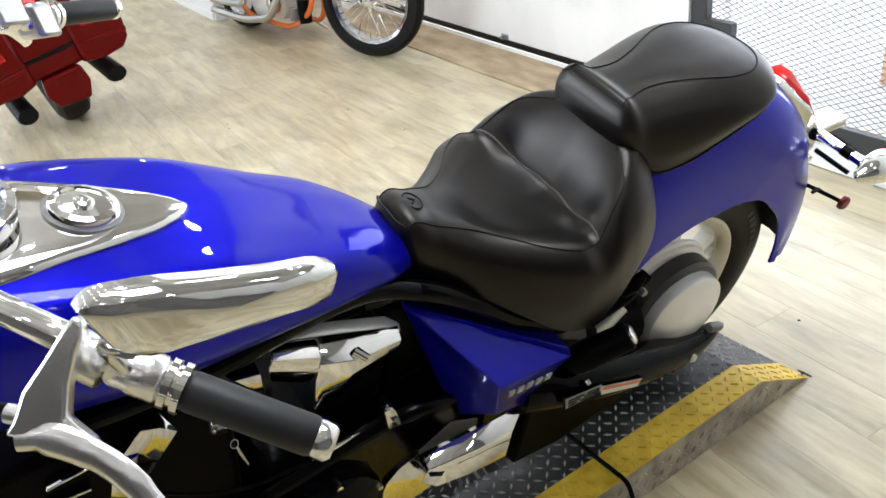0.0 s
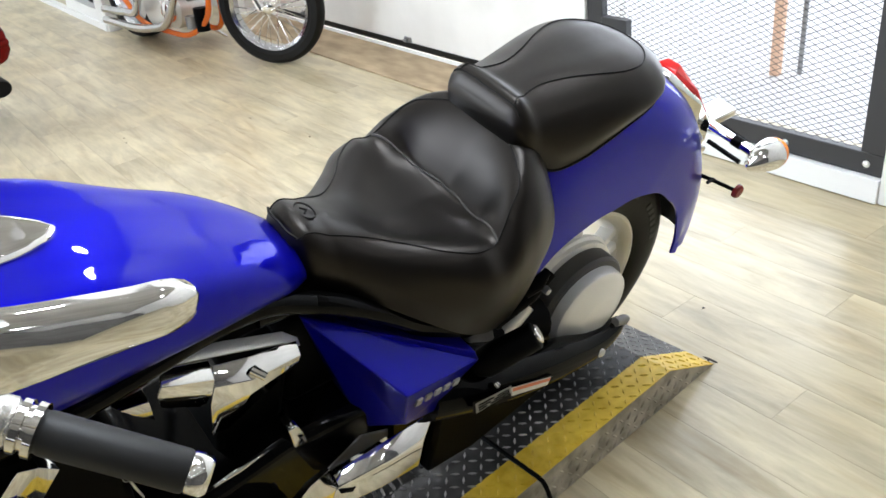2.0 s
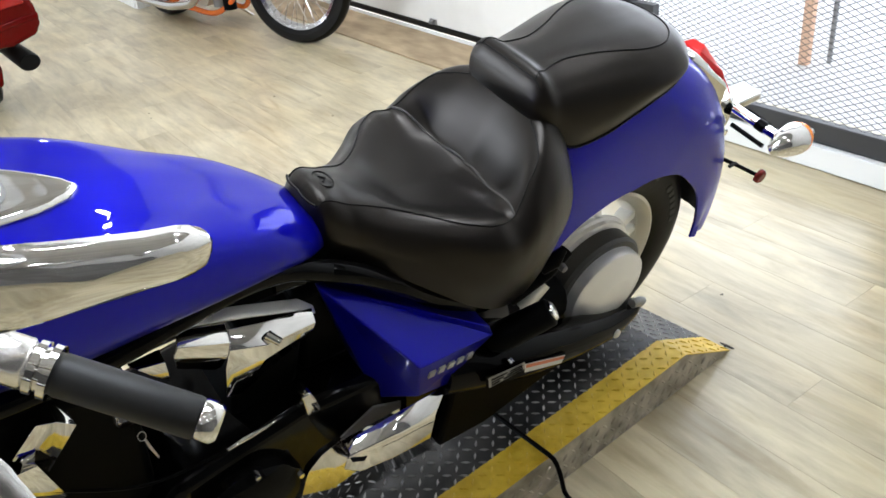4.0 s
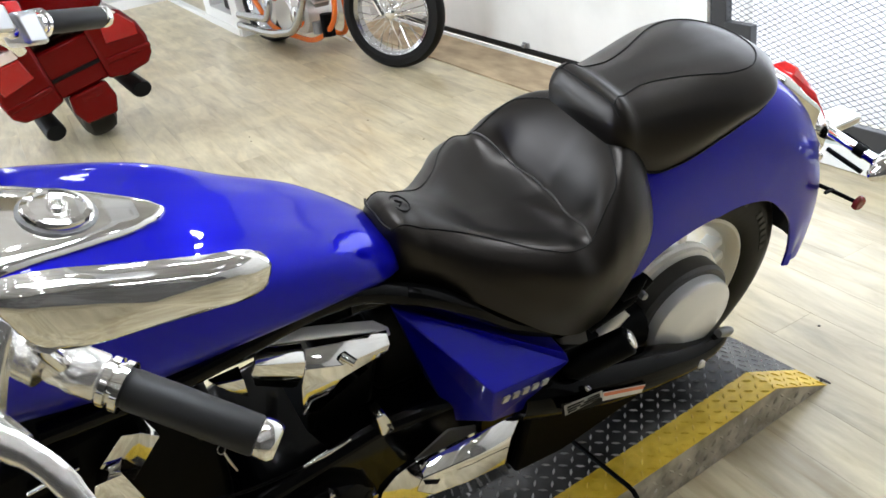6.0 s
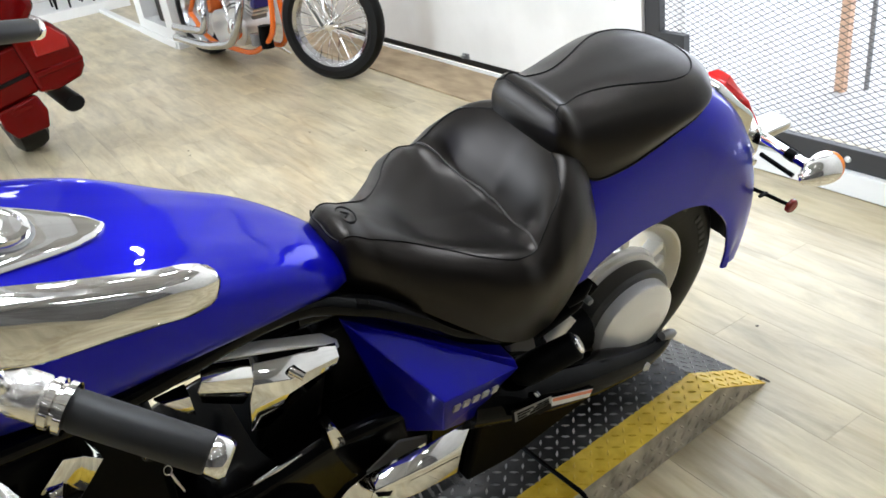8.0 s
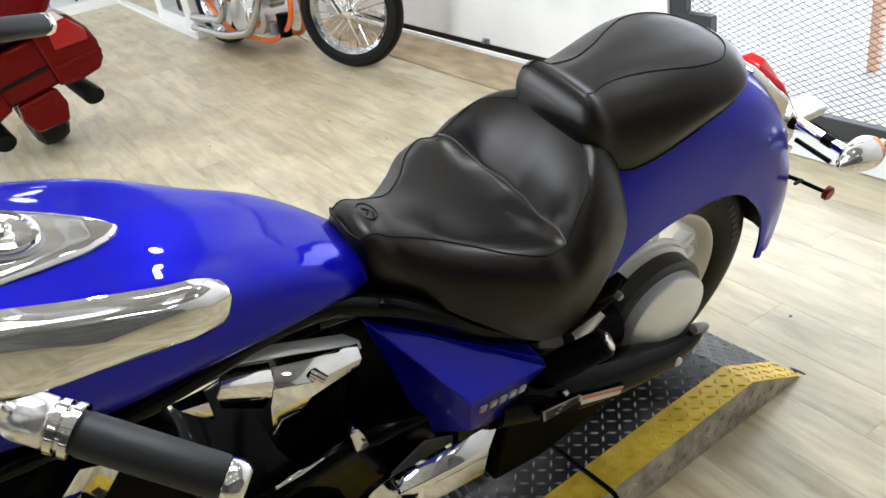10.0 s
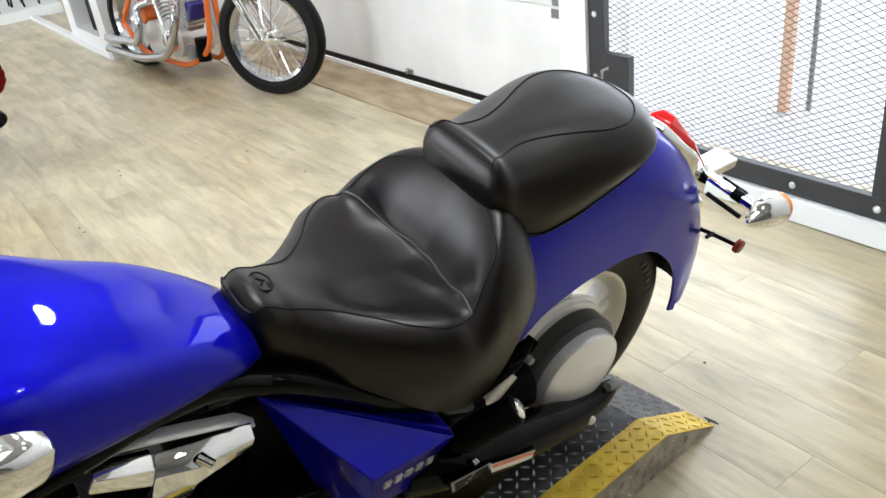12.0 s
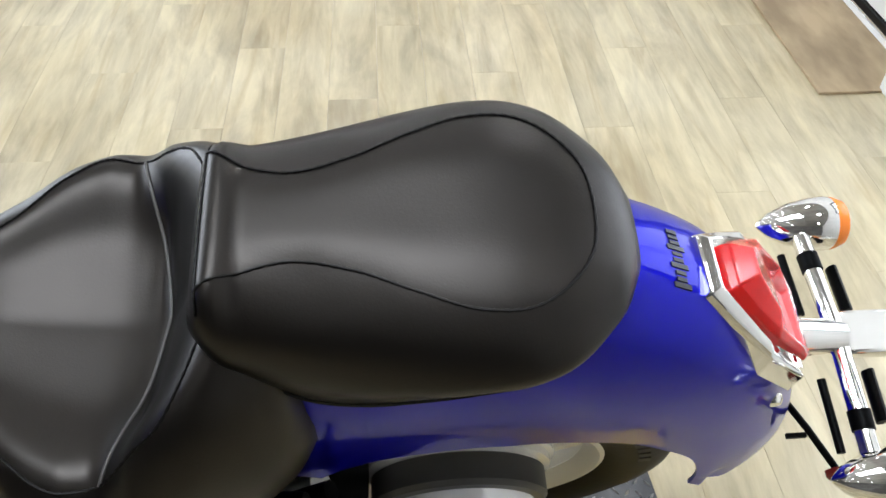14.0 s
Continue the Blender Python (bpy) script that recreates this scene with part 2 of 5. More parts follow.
def obj(name, verts, faces, material, parent=None, label="", smooth=True, bevel=0.0, subsurf=0, sharp=35):
    me = bpy.data.meshes.new(name)
    me.from_pydata([tuple(v) for v in verts], [], [tuple(f) for f in faces])
    bm = bmesh.new()
    bm.from_mesh(me)
    bmesh.ops.recalc_face_normals(bm, faces=bm.faces)
    bm.to_mesh(me)
    bm.free()
    me.materials.append(material)
    if smooth:
        for p in me.polygons:
            p.use_smooth = True
        me.set_sharp_from_angle(angle=radians(sharp))
    ob = new(name, me)
    if parent:
        ob.parent = parent
    if label:
        tagged(ob, label)
    if bevel:
        md = ob.modifiers.new("bevel", "BEVEL")
        md.width, md.segments, md.limit_method = bevel, 2, "ANGLE"
    if subsurf:
        md = ob.modifiers.new("smooth", "SUBSURF")
        md.levels = md.render_levels = subsurf
    return ob


def box_data(x0, x1, y0, y1, z0, z1):
    v = [(x, y, z) for x in (x0, x1) for y in (y0, y1) for z in (z0, z1)]
    return v, [(0, 1, 3, 2), (4, 6, 7, 5), (0, 4, 5, 1), (2, 3, 7, 6), (0, 2, 6, 4), (1, 5, 7, 3)]


def box(name, x0, x1, y0, y1, z0, z1, material, parent=None, label="", bevel=0.0):
    return obj(name, *box_data(x0, x1, y0, y1, z0, z1), material, parent, label, smooth=bool(bevel), bevel=bevel)


def joined(parts):
    """One mesh from several (verts, faces)."""
    vs, fs = [], []
    for v, f in parts:
        k = len(vs)
        vs += list(v)
        fs += [tuple(i + k for i in q) for q in f]
    return vs, fs


def catmull(keys, values, n):
    """Smooth samples through keyed rows: n evenly spaced in the key's range; monotone-safe enough for gentle shapes."""
    keys, values = np.asarray(keys, float), np.asarray(values, float)
    at = np.linspace(keys[0], keys[-1], n)
    slope = np.gradient(values, keys, axis=0)
    out = []
    for x in at:
        i = min(max(np.searchsorted(keys, x) - 1, 0), len(keys) - 2)
        h = keys[i + 1] - keys[i]
        t = (x - keys[i]) / h
        out.append((2 * t**3 - 3 * t**2 + 1) * values[i] + (t**3 - 2 * t**2 + t) * h * slope[i] + (3 * t**2 - 2 * t**3) * values[i + 1] + (t**3 - t**2) * h * slope[i + 1])
    return at, np.array(out)


def smooth_line(points, n):
    p = np.asarray(points, float)
    d = np.concatenate([[0], np.cumsum(np.linalg.norm(np.diff(p, axis=0), axis=1))])
    return catmull(d, p, n)[1]


def loft_data(loops, closed=True, caps=True):
    n, k = len(loops), len(loops[0])
    v = [tuple(q) for lp in loops for q in lp]
    f = []
    for i in range(n - 1):
        for j in range(k if closed else k - 1):
            a, b = i * k + j, i * k + (j + 1) % k
            f.append((a, b, b + k, a + k))
    if caps and closed:
        f += [tuple(range(k))[::-1], tuple(range((n - 1) * k, n * k))]
    return v, f


def tube_data(points, radius, sides=10, caps=True, flat=1.0, up=(0, 0, 1)):
    """A pipe along points; radius a number or one a point; flat squashes it along 'up'."""
    p = np.asarray(points, float)
    r = np.full(len(p), radius) if np.isscalar(radius) else np.asarray(radius, float)
    d = np.gradient(p, axis=0)
    d /= np.linalg.norm(d, axis=1)[:, None] + 1e-12
    loops = []
    u = np.asarray(up, float)
    for q, t, rr in zip(p, d, r):
        s = np.cross(t, u)
        if np.linalg.norm(s) < 1e-3:
            s = np.cross(t, (1, 0.1, 0))
        s /= np.linalg.norm(s)
        w = np.cross(s, t)
        loops.append([q + rr * (math.cos(a) * s + flat * math.sin(a) * w) for a in np.linspace(0, 2 * math.pi, sides, endpoint=False)])
    return loft_data(loops, True, caps)


def tube(name, points, radius, material, parent=None, label="", sides=10, n=0, flat=1.0, up=(0, 0, 1)):
    pts = smooth_line(points, n) if n else points
    return obj(name, *tube_data(pts, radius, sides, True, flat, up), material, parent, label, sharp=50)


def lathe_data(profile, axis, centre, sides=48, closed=False):
    """Turns (radius, along) rows round an axis ('x', 'y' or 'z') through centre."""
    loops = []
    for a in np.linspace(0, 2 * math.pi, sides, endpoint=False):
        c, s = math.cos(a), math.sin(a)
        lp = []
        for r, t in profile:
            q = {"x": (t, r * c, r * s), "y": (r * c, t, r * s), "z": (r * c, r * s, t)}[axis]
            lp.append(tuple(np.add(q, centre)))
        loops.append(lp)
    v, k = [q for lp in loops for q in lp], len(profile)
    f = []
    for i in range(sides):
        for j in range(k if closed else k - 1):
            a, b = i * k + j, i * k + (j + 1) % k
            c, d = ((i + 1) % sides) * k + (j + 1) % k, ((i + 1) % sides) * k + j
            f.append((a, b, c, d))
    return v, f


def lathe(name, profile, axis, centre, material, parent=None, label="", sides=48, closed=False, sharp=35):
    return obj(name, *lathe_data(profile, axis, centre, sides, closed), material, parent, label, sharp=sharp)


def prism(name, outline, axis, t0, t1, material, parent=None, label="", bevel=0.0, smooth=False):
    """A plate: outline of pairs, drawn along one axis from t0 to t1."""
    k = len(outline)
    put = {"x": lambda p, t: (t, p[0], p[1]), "y": lambda p, t: (p[0], t, p[1]), "z": lambda p, t: (p[0], p[1], t)}[axis]
    v = [put(p, t0) for p in outline] + [put(p, t1) for p in outline]
    f = [tuple(range(k)), tuple(range(k, 2 * k))[::-1]] + [(i, (i + 1) % k, (i + 1) % k + k, i + k) for i in range(k)]
    return obj(name, v, f, material, parent, label, smooth=smooth or bool(bevel), bevel=bevel)


# ---- the room ----
X_WALL, X_DOOR = 1.53, 1.66          # inner face of the wall, face of the garage door
ROOM = (-5.2, 1.53, -4.2, 9.2)
slab = tagged(box("floor", ROOM[0] - 0.2, 1.95, ROOM[2] - 0.2, ROOM[3] + 0.2, -0.12, -0.004, M_FLOOR), "pale wood-look vinyl plank floor, scuffed", "floor", kind="structure")
ceil = tagged(box("ceiling", ROOM[0] - 0.2, 1.9, ROOM[2] - 0.2, ROOM[3] + 0.2, CEILING, CEILING + 0.12, M_CEIL), "grey painted ceiling", "ceiling", kind="structure")
west = [box_data(ROOM[0] - 0.15, ROOM[0], ROOM[2] - 0.15, ROOM[3] + 0.15, 0, 0.85), box_data(ROOM[0] - 0.15, ROOM[0], ROOM[2] - 0.15, ROOM[3] + 0.15, 3.15, CEILING),
        box_data(ROOM[0] - 0.15, ROOM[0], ROOM[2] - 0.15, 0.5, 0.85, 3.15), box_data(ROOM[0] - 0.15, ROOM[0], 8.1, ROOM[3] + 0.15, 0.85, 3.15)]
tagged(obj("wall_west", *joined(west), M_GREYWALL, smooth=False), "grey painted wall with a wide window opening", "wall", kind="structure")
tagged(box("backdrop", -7.1, -7.0, -6, 10, -1, 5, M_DAY), "bright overcast distance outside the shop window", "backdrop", kind="structure")
# unseen slab, added so the motorcycle reflects a darker ceiling on this side
tagged(box("ceiling", 0.35, 1.53, ROOM[2], ROOM[3], 3.1, CEILING - 0.002, M_DIMSLAB), "unseen grey slab under the ceiling, added to tone down reflections", "ceiling", kind="structure")
tagged(box("wall_south", ROOM[0], 1.53, ROOM[2] - 0.15, ROOM[2], 0, CEILING, M_GREYWALL), "grey painted wall", "wall", kind="structure")
tagged(box("wall_north", ROOM[0], 1.53, ROOM[3], ROOM[3] + 0.15, 0, CEILING, M_WALL), "white painted wall", "wall", kind="structure")
GATE_Y = (-0.12, 1.205)              # barred door's opening
GAR_Y = (1.36, 4.75)                 # garage door's opening
pieces = [box_data(1.53, 1.78, ROOM[2], GATE_Y[0] - 0.09, 0, CEILING), box_data(1.53, 1.78, GATE_Y[0] - 0.09, GATE_Y[1], 2.15, CEILING),
          box_data(1.53, 1.78, GATE_Y[1], GAR_Y[0], 2.3, CEILING), box_data(1.53, 1.78, GAR_Y[0], GAR_Y[1], 2.45, CEILING),
          box_data(1.53, 1.78, GAR_Y[1], ROOM[3], 0, CEILING), box_data(1.545, 1.78, GATE_Y[1], GAR_Y[0], 0, 2.3)]
tagged(obj("wall_east", *joined(pieces), M_WALL, smooth=False), "white painted wall with a garage door and a barred door", "wall", kind="structure")
tagged(box("trim", 1.52, 1.545, GATE_Y[1], GAR_Y[0], 0, 2.3, M_TRIM, bevel=0.003), "white painted jamb between the two doors", "trim", kind="structure")
tagged(box("trim", 1.525, 1.60, GATE_Y[0] - 0.09, GATE_Y[0], 0.0, 2.15, M_TRIM, bevel=0.003), "white painted door jamb", "trim", kind="structure")
tagged(box("trim", 1.515, 1.60, GATE_Y[0], GATE_Y[1], 0, 0.088, M_TRIM, bevel=0.004), "white painted sill board under the barred door", "trim", kind="structure")
tagged(box("baseboard", 1.512, 1.53, ROOM[2], GATE_Y[0] - 0.09, 0, 0.1, M_TRIM, bevel=0.003), "white painted baseboard", "baseboard", kind="structure")
tagged(box("threshold", 1.315, 1.70, 1.34, GAR_Y[1], -0.004, 0.006, M_PLY, bevel=0.002), "bare brown plywood threshold strip, worn", "threshold", kind="structure")

# the garage door: pressed panels, hinges, a rubber seal, a white strip drawn as the daylight gap
garage = thing("door_1", "closed cream sectional garage door with steel hinges", "garage door", kind="structure")
zs = [0.065, 0.585, 1.105, 1.625, 2.145, 2.46]
for z0, z1 in zip(zs[:-1], zs[1:]):
    box("panel", X_DOOR, X_DOOR + 0.045, GAR_Y[0] - 0.05, GAR_Y[1] + 0.05, z0 + 0.0015, z1 - 0.0015, M_DOOR, garage, bevel=0.004)
box("seal", X_DOOR - 0.006, X_DOOR + 0.04, GAR_Y[0], GAR_Y[1], 0.03, 0.066, M_RUBBER, garage, "black rubber bottom seal", bevel=0.008)
# the line of daylight under the door, put in as a white strip
box("bottom_strip", X_DOOR - 0.012, X_DOOR - 0.007, GAR_Y[0], GAR_Y[1], 0.008, 0.029, M_TRIM, garage, "white bottom strip")
for hy in (1.525, 2.785, 4.045):
    for z in zs[1:4]:
        h = obj("hinge", *joined([box_data(X_DOOR - 0.004, X_DOOR, hy - 0.028, hy + 0.028, z - 0.05, z - 0.003), box_data(X_DOOR - 0.004, X_DOOR, hy - 0.02, hy + 0.02, z + 0.003, z + 0.05)]), M_ALUDARK, garage, "dull steel hinge", smooth=False)
        tube("knuckle", [(X_DOOR - 0.009, hy - 0.03, z), (X_DOOR - 0.009, hy + 0.03, z)], 0.007, M_ALU, h, sides=8)
    obj("bracket", *joined([box_data(X_DOOR - 0.01, X_DOOR, hy - 0.03, hy + 0.03, 0.07, 0.1), box_data(X_DOOR - 0.03, X_DOOR - 0.008, hy - 0.012, hy + 0.012, 0.075, 0.095)]), M_ALUDARK, garage, "steel bottom bracket", smooth=False)
tagged(box("ground", 1.70, 6.0, -8, 14, -0.12, -0.01, M_OUT), "pale sunlit concrete outside", "ground", kind="structure")
tagged(box("backdrop", 6.0, 6.1, -14, 16, -1, 9, M_DAY), "washed-out bright distance outside the doors", "backdrop", kind="structure")

# the barred door: black steel frame, expanded metal, lock plate
gate = thing("door_2", "black steel security gate with expanded metal mesh", "security gate", kind="structure")
gx = 1.535
for nm, a in (("frame", (GATE_Y[0], GATE_Y[1], 0.09, 0.168)), ("frame", (GATE_Y[0], GATE_Y[1], 2.02, 2.12)), ("frame", (GATE_Y[1] - 0.085, GATE_Y[1], 0.168, 2.02)), ("frame", (GATE_Y[0], GATE_Y[0] + 0.085, 0.168, 2.02))):
    box(nm, gx, gx + 0.035, *a, M_GATE, gate, bevel=0.003)
box("lock_plate", gx - 0.006, gx + 0.03, 0.985, GATE_Y[1] - 0.0855, 0.30, 0.47, M_GATE, gate, "black steel lock plate", bevel=0.002)
tube("latch_handle", [(gx - 0.01, 1.09, 0.41), (gx - 0.045, 1.09, 0.41), (gx - 0.045, 1.09, 0.33), (gx - 0.01, 1.09, 0.33)], 0.007, M_ALU, gate, "bare steel latch handle", sides=8)
for by, bz in ((1.165, 0.128), (0.88, 0.128), (0.57, 0.128), (0.24, 0.128), (-0.06, 0.128), (1.17, 0.36), (1.17, 0.62), (1.17, 1.0)):
    lathe("bolt", [(0, -0.006), (0.009, -0.005), (0.013, -0.001), (0.013, 0.002)], "x", (gx, by, bz), M_ALU, gate, "steel bolt head", sides=12)
DX, DZ = 0.046, 0.0225
strands = []
y0, y1, z0, z1 = GATE_Y[0] + 0.07, GATE_Y[1] - 0.07, 0.155, 2.04
rows_n = int((z1 - z0) / DZ)
for r in range(rows_n + 1):
    pts = []
    k = 0
    y = y0
    while y <= y1 + 1e-6:
        pts.append((gx + 0.02, y, z0 + DZ * (r + (0.5 if k % 2 else -0.0) - (0.0))))
        y += DX / 2
        k += 1
    for flip in (1, -1):
        q = [(p[0] + 0.0008 * flip, p[1], z0 + DZ * r + flip * (p[2] - z0 - DZ * r)) for p in pts]
        strands.append(tube_data(q, 0.0014, 4, False))
obj("mesh_panel", *joined(strands), M_GATE, gate, "black expanded metal mesh", smooth=False)

# outside the barred door
post = thing("timber_post", "tan timber post standing outside the barred door", "post")
box("shaft", 2.45, 2.49, 0.855, 0.90, -0.01, 2.7, M_TAN, post, bevel=0.004)
rail = thing("steel_pipe", "thin grey steel pipe standing outside the barred door", "pipe")
tube("pipe", [(2.55, 0.80, -0.01), (2.55, 0.80, 2.6)], 0.012, M_ALUDARK, rail)

# ---- the ramp ----
ramp = thing("ramp", "low steel tread-plate ramp, black with yellow painted edges", "ramp", m=pose(0.26, -0.27, 0, 0, 0, 4.0))
RW, RL, RS = 0.56, 2.9, 0.195       # width, length of the flat, length of the slope; local x to the end, y across
TOP = DECK - 0.004
prism("body", [(-RL, 0.0), (RS - 0.004, 0.0), (RS - 0.004, 0.002), (0.0, TOP - 0.003), (-RL, TOP - 0.003)], "y", 0.002, RW - 0.002, M_STEELSIDE, ramp)


def plate(name, y0, y1, material):
    v, f = [], []
    for x, z in ((-RL, TOP), (0.0, TOP), (RS, 0.004)):
        for y in (y0, y1):
            v += [(x, y, z), (x, y, z - 0.0025)]
    f = [(0, 4, 6, 2), (4, 8, 10, 6), (1, 3, 7, 5), (5, 7, 11, 9), (0, 1, 5, 4), (4, 5, 9, 8), (2, 6, 7, 3), (6, 10, 11, 7), (0, 2, 3, 1), (8, 9, 11, 10)]
    return obj(name, v, f, material, ramp, smooth=False)


YB = 0.085
plate("deck", YB, RW - YB, M_STEEL)
tagged(plate("edge_band", 0.0, YB, M_YELLOW), "yellow painted edge")
tagged(plate("edge_band", RW - YB, RW, M_YELLOW), "yellow painted edge")


def lugs(name, spots, place, material):
    """Raised tread lugs: small lens-shaped bars, alternately turned."""
    vs, fs = [], []
    for u, w, turn in spots:
        k = len(vs)
        c, s = math.cos(turn), math.sin(turn)
        for (p, q, h) in ((-1, 0, 0), (0, -1, 0), (1, 0, 0), (0, 1, 0), (-0.45, 0, 1), (0.45, 0, 1)):
            a, b = p * 0.0112, q * 0.0034
            vs.append(place(u + a * c - b * s, w + a * s + b * c, h * 0.0036))
        fs += [(k, k + 1, k + 4), (k + 1, k + 5, k + 4), (k + 1, k + 2, k + 5), (k + 2, k + 3, k + 5), (k + 3, k + 4, k + 5), (k + 3, k, k + 4)]
    return obj(name, vs, fs, material, ramp, smooth=False)


PITCH = 0.0265
flat, band, side = [], [], []
for i in range(int(1.5 / PITCH)):
    for j in range(int(RW / PITCH)):
        x, y = RS - 0.012 - i * PITCH, 0.01 + j * PITCH
        turn = radians(45 if (i + j) % 2 else -45)
        if 0.004 < y < RW - 0.004:
            (band if y < YB - 0.01 or y > RW - YB + 0.01 else flat).append((x, y, turn))
    for j in range(int(TOP / PITCH)):
        z = 0.012 + j * PITCH
        if z < TOP - 0.012 - max(0, (RS - 0.012 - i * PITCH)) * TOP / RS:
            side.append((RS - 0.012 - i * PITCH, z, radians(45 if (i + j) % 2 else -45)))
on_deck = lambda u, w, h: (u, w, (TOP if u < 0 else TOP + (0.004 - TOP) * u / RS) + h)
tagged(lugs("tread_relief", flat, on_deck, M_LUG), kind="stuff")
tagged(lugs("tread_relief", band, on_deck, M_YELLOW), kind="stuff")
tagged(lugs("tread_relief", side, lambda u, w, h: (u, 0.002 - h, w), M_STEELSIDE), kind="stuff")

cable = thing("black_cable", "thin black cable lying across the tread-plate ramp", "cable")
tube("cord", [(-0.30, 0.12, DECK + 0.004), (-0.25, 0.02, DECK + 0.004), (-0.229, -0.065, DECK + 0.0055), (-0.223, -0.143, DECK + 0.0055), (-0.221, -0.211, DECK + 0.0055), (-0.218, -0.28, DECK + 0.0055), (-0.216, -0.318, DECK + 0.003), (-0.208, -0.331, 0.06), (-0.2, -0.332, 0.008), (-0.21, -0.42, 0.006), (-0.45, -0.62, 0.006)], 0.0055, M_BLACK, cable, n=60, sides=8)

# ---- the blue motorcycle; its own axes: x to the rear, y to its right, z up ----
bike = thing("motorcycle", "deep blue cruiser motorcycle with black leather seats leaning on a ramp", "motorcycle", m=Matrix.Translation((0, 0, DECK)) @ Matrix.Rotation(LEAN, 4, "X"))
AX, AZ = 0.03, 0.3265               # rear axle


def shell(rows, n_along, n_round):
    """Closed body from half-sections [(y, z) from the centre line down to the lower edge], keyed along x."""
    keys = [r[0] for r in rows]
    vals = [np.array(r[1]).ravel() for r in rows]
    at, out = catmull(keys, vals, n_along)
    loops = []
    for x, q in zip(at, out):
        q = q.reshape(-1, 2)
        k = np.concatenate([[0], np.cumsum(np.linalg.norm(np.diff(q, axis=0), axis=1))])
        half = catmull(k, q, n_round)[1]
        half[0, 0] = 0
        loops.append([(x, y, z) for y, z in half] + [(x, -y, z) for y, z in half[:0:-1]])
    return loops


def body(name, rows, n_along, n_round, material, parent, label="", sub=0):
    loops = shell(rows, n_along, n_round)
    v, f = loft_data(loops, True, True)
    return obj(name, v, f, material, parent, label, sharp=60, subsurf=sub)


def both(points):
    return points, [(x, -y, z) for x, y, z in points]


# rider's seat
SEAT = [(-0.618, [(0, 0.772), (0.025, 0.770), (0.036, 0.762), (0.044, 0.745), (0.048, 0.72), (0.045, 0.70)]),
        (-0.60, [(0, 0.791), (0.028, 0.788), (0.043, 0.782), (0.057, 0.762), (0.064, 0.73), (0.062, 0.695)]),
        (-0.55, [(0, 0.780), (0.03, 0.776), (0.052, 0.768), (0.073, 0.748), (0.088, 0.71), (0.088, 0.67)]),
        (-0.50, [(0, 0.750), (0.035, 0.750), (0.064, 0.747), (0.1, 0.728), (0.122, 0.69), (0.126, 0.64)]),
        (-0.45, [(0, 0.722), (0.055, 0.727), (0.103, 0.737), (0.14, 0.720), (0.164, 0.675), (0.166, 0.61)]),
        (-0.40, [(0, 0.709), (0.08, 0.718), (0.158, 0.735), (0.19, 0.712), (0.203, 0.655), (0.192, 0.575)]),
        (-0.36, [(0, 0.702), (0.09, 0.712), (0.183, 0.732), (0.212, 0.70), (0.217, 0.64), (0.198, 0.55)]),
        (-0.32, [(0, 0.698), (0.09, 0.709), (0.180, 0.730), (0.212, 0.70), (0.218, 0.635), (0.198, 0.538)]),
        (-0.30, [(0, 0.699), (0.093, 0.7125), (0.171, 0.750), (0.207, 0.718), (0.216, 0.643), (0.195, 0.538)]),
        (-0.288, [(0, 0.7005), (0.095, 0.718), (0.163, 0.766), (0.203, 0.730), (0.2145, 0.648), (0.193, 0.538)]),
        (-0.28, [(0, 0.704), (0.092, 0.731), (0.158, 0.775), (0.200, 0.735), (0.213, 0.65), (0.192, 0.538)]),
        (-0.26, [(0, 0.740), (0.085, 0.770), (0.147, 0.793), (0.192, 0.745), (0.208, 0.655), (0.188, 0.546)]),
        (-0.24, [(0, 0.783), (0.08, 0.802), (0.135, 0.808), (0.183, 0.755), (0.202, 0.66), (0.183, 0.555)]),
        (-0.205, [(0, 0.836), (0.06, 0.836), (0.108, 0.824), (0.163, 0.762), (0.187, 0.67), (0.172, 0.58)]),
        (-0.175, [(0, 0.842), (0.05, 0.838), (0.095, 0.815), (0.145, 0.752), (0.17, 0.67), (0.158, 0.6)]),
        (-0.15, [(0, 0.812), (0.045, 0.806), (0.085, 0.78), (0.125, 0.725), (0.145, 0.67), (0.138, 0.62)]),
        (-0.135, [(0, 0.74), (0.04, 0.735), (0.075, 0.72), (0.105, 0.69), (0.12, 0.66), (0.115, 0.635)])]
seat = body("rider_seat", SEAT, 150, 32, M_LEATHER, bike, "black stitched leather rider's seat, softly wrinkled")
SIDE_SEAM = [(-0.604, 0.043, 0.785), (-0.55, 0.053, 0.770), (-0.50, 0.064, 0.749), (-0.45, 0.103, 0.739), (-0.40, 0.158, 0.737), (-0.36, 0.183, 0.734), (-0.32, 0.179, 0.731)]
BACK_HALF = [(-0.32, 0.179, 0.731), (-0.285, 0.163, 0.775), (-0.255, 0.147, 0.80), (-0.238, 0.12, 0.82), (-0.222, 0.083, 0.828), (-0.211, 0.045, 0.831), (-0.205, 0.0, 0.832)]
BACK_SEAM = BACK_HALF + [(x, -y, z) for x, y, z in BACK_HALF[-2::-1]]
CREASE = [(-0.32, 0.179, 0.731), (-0.306, 0.13, 0.727), (-0.291, 0.07, 0.713), (-0.281, 0.0, 0.702), (-0.291, -0.07, 0.713), (-0.306, -0.13, 0.727), (-0.32, -0.179, 0.731)]


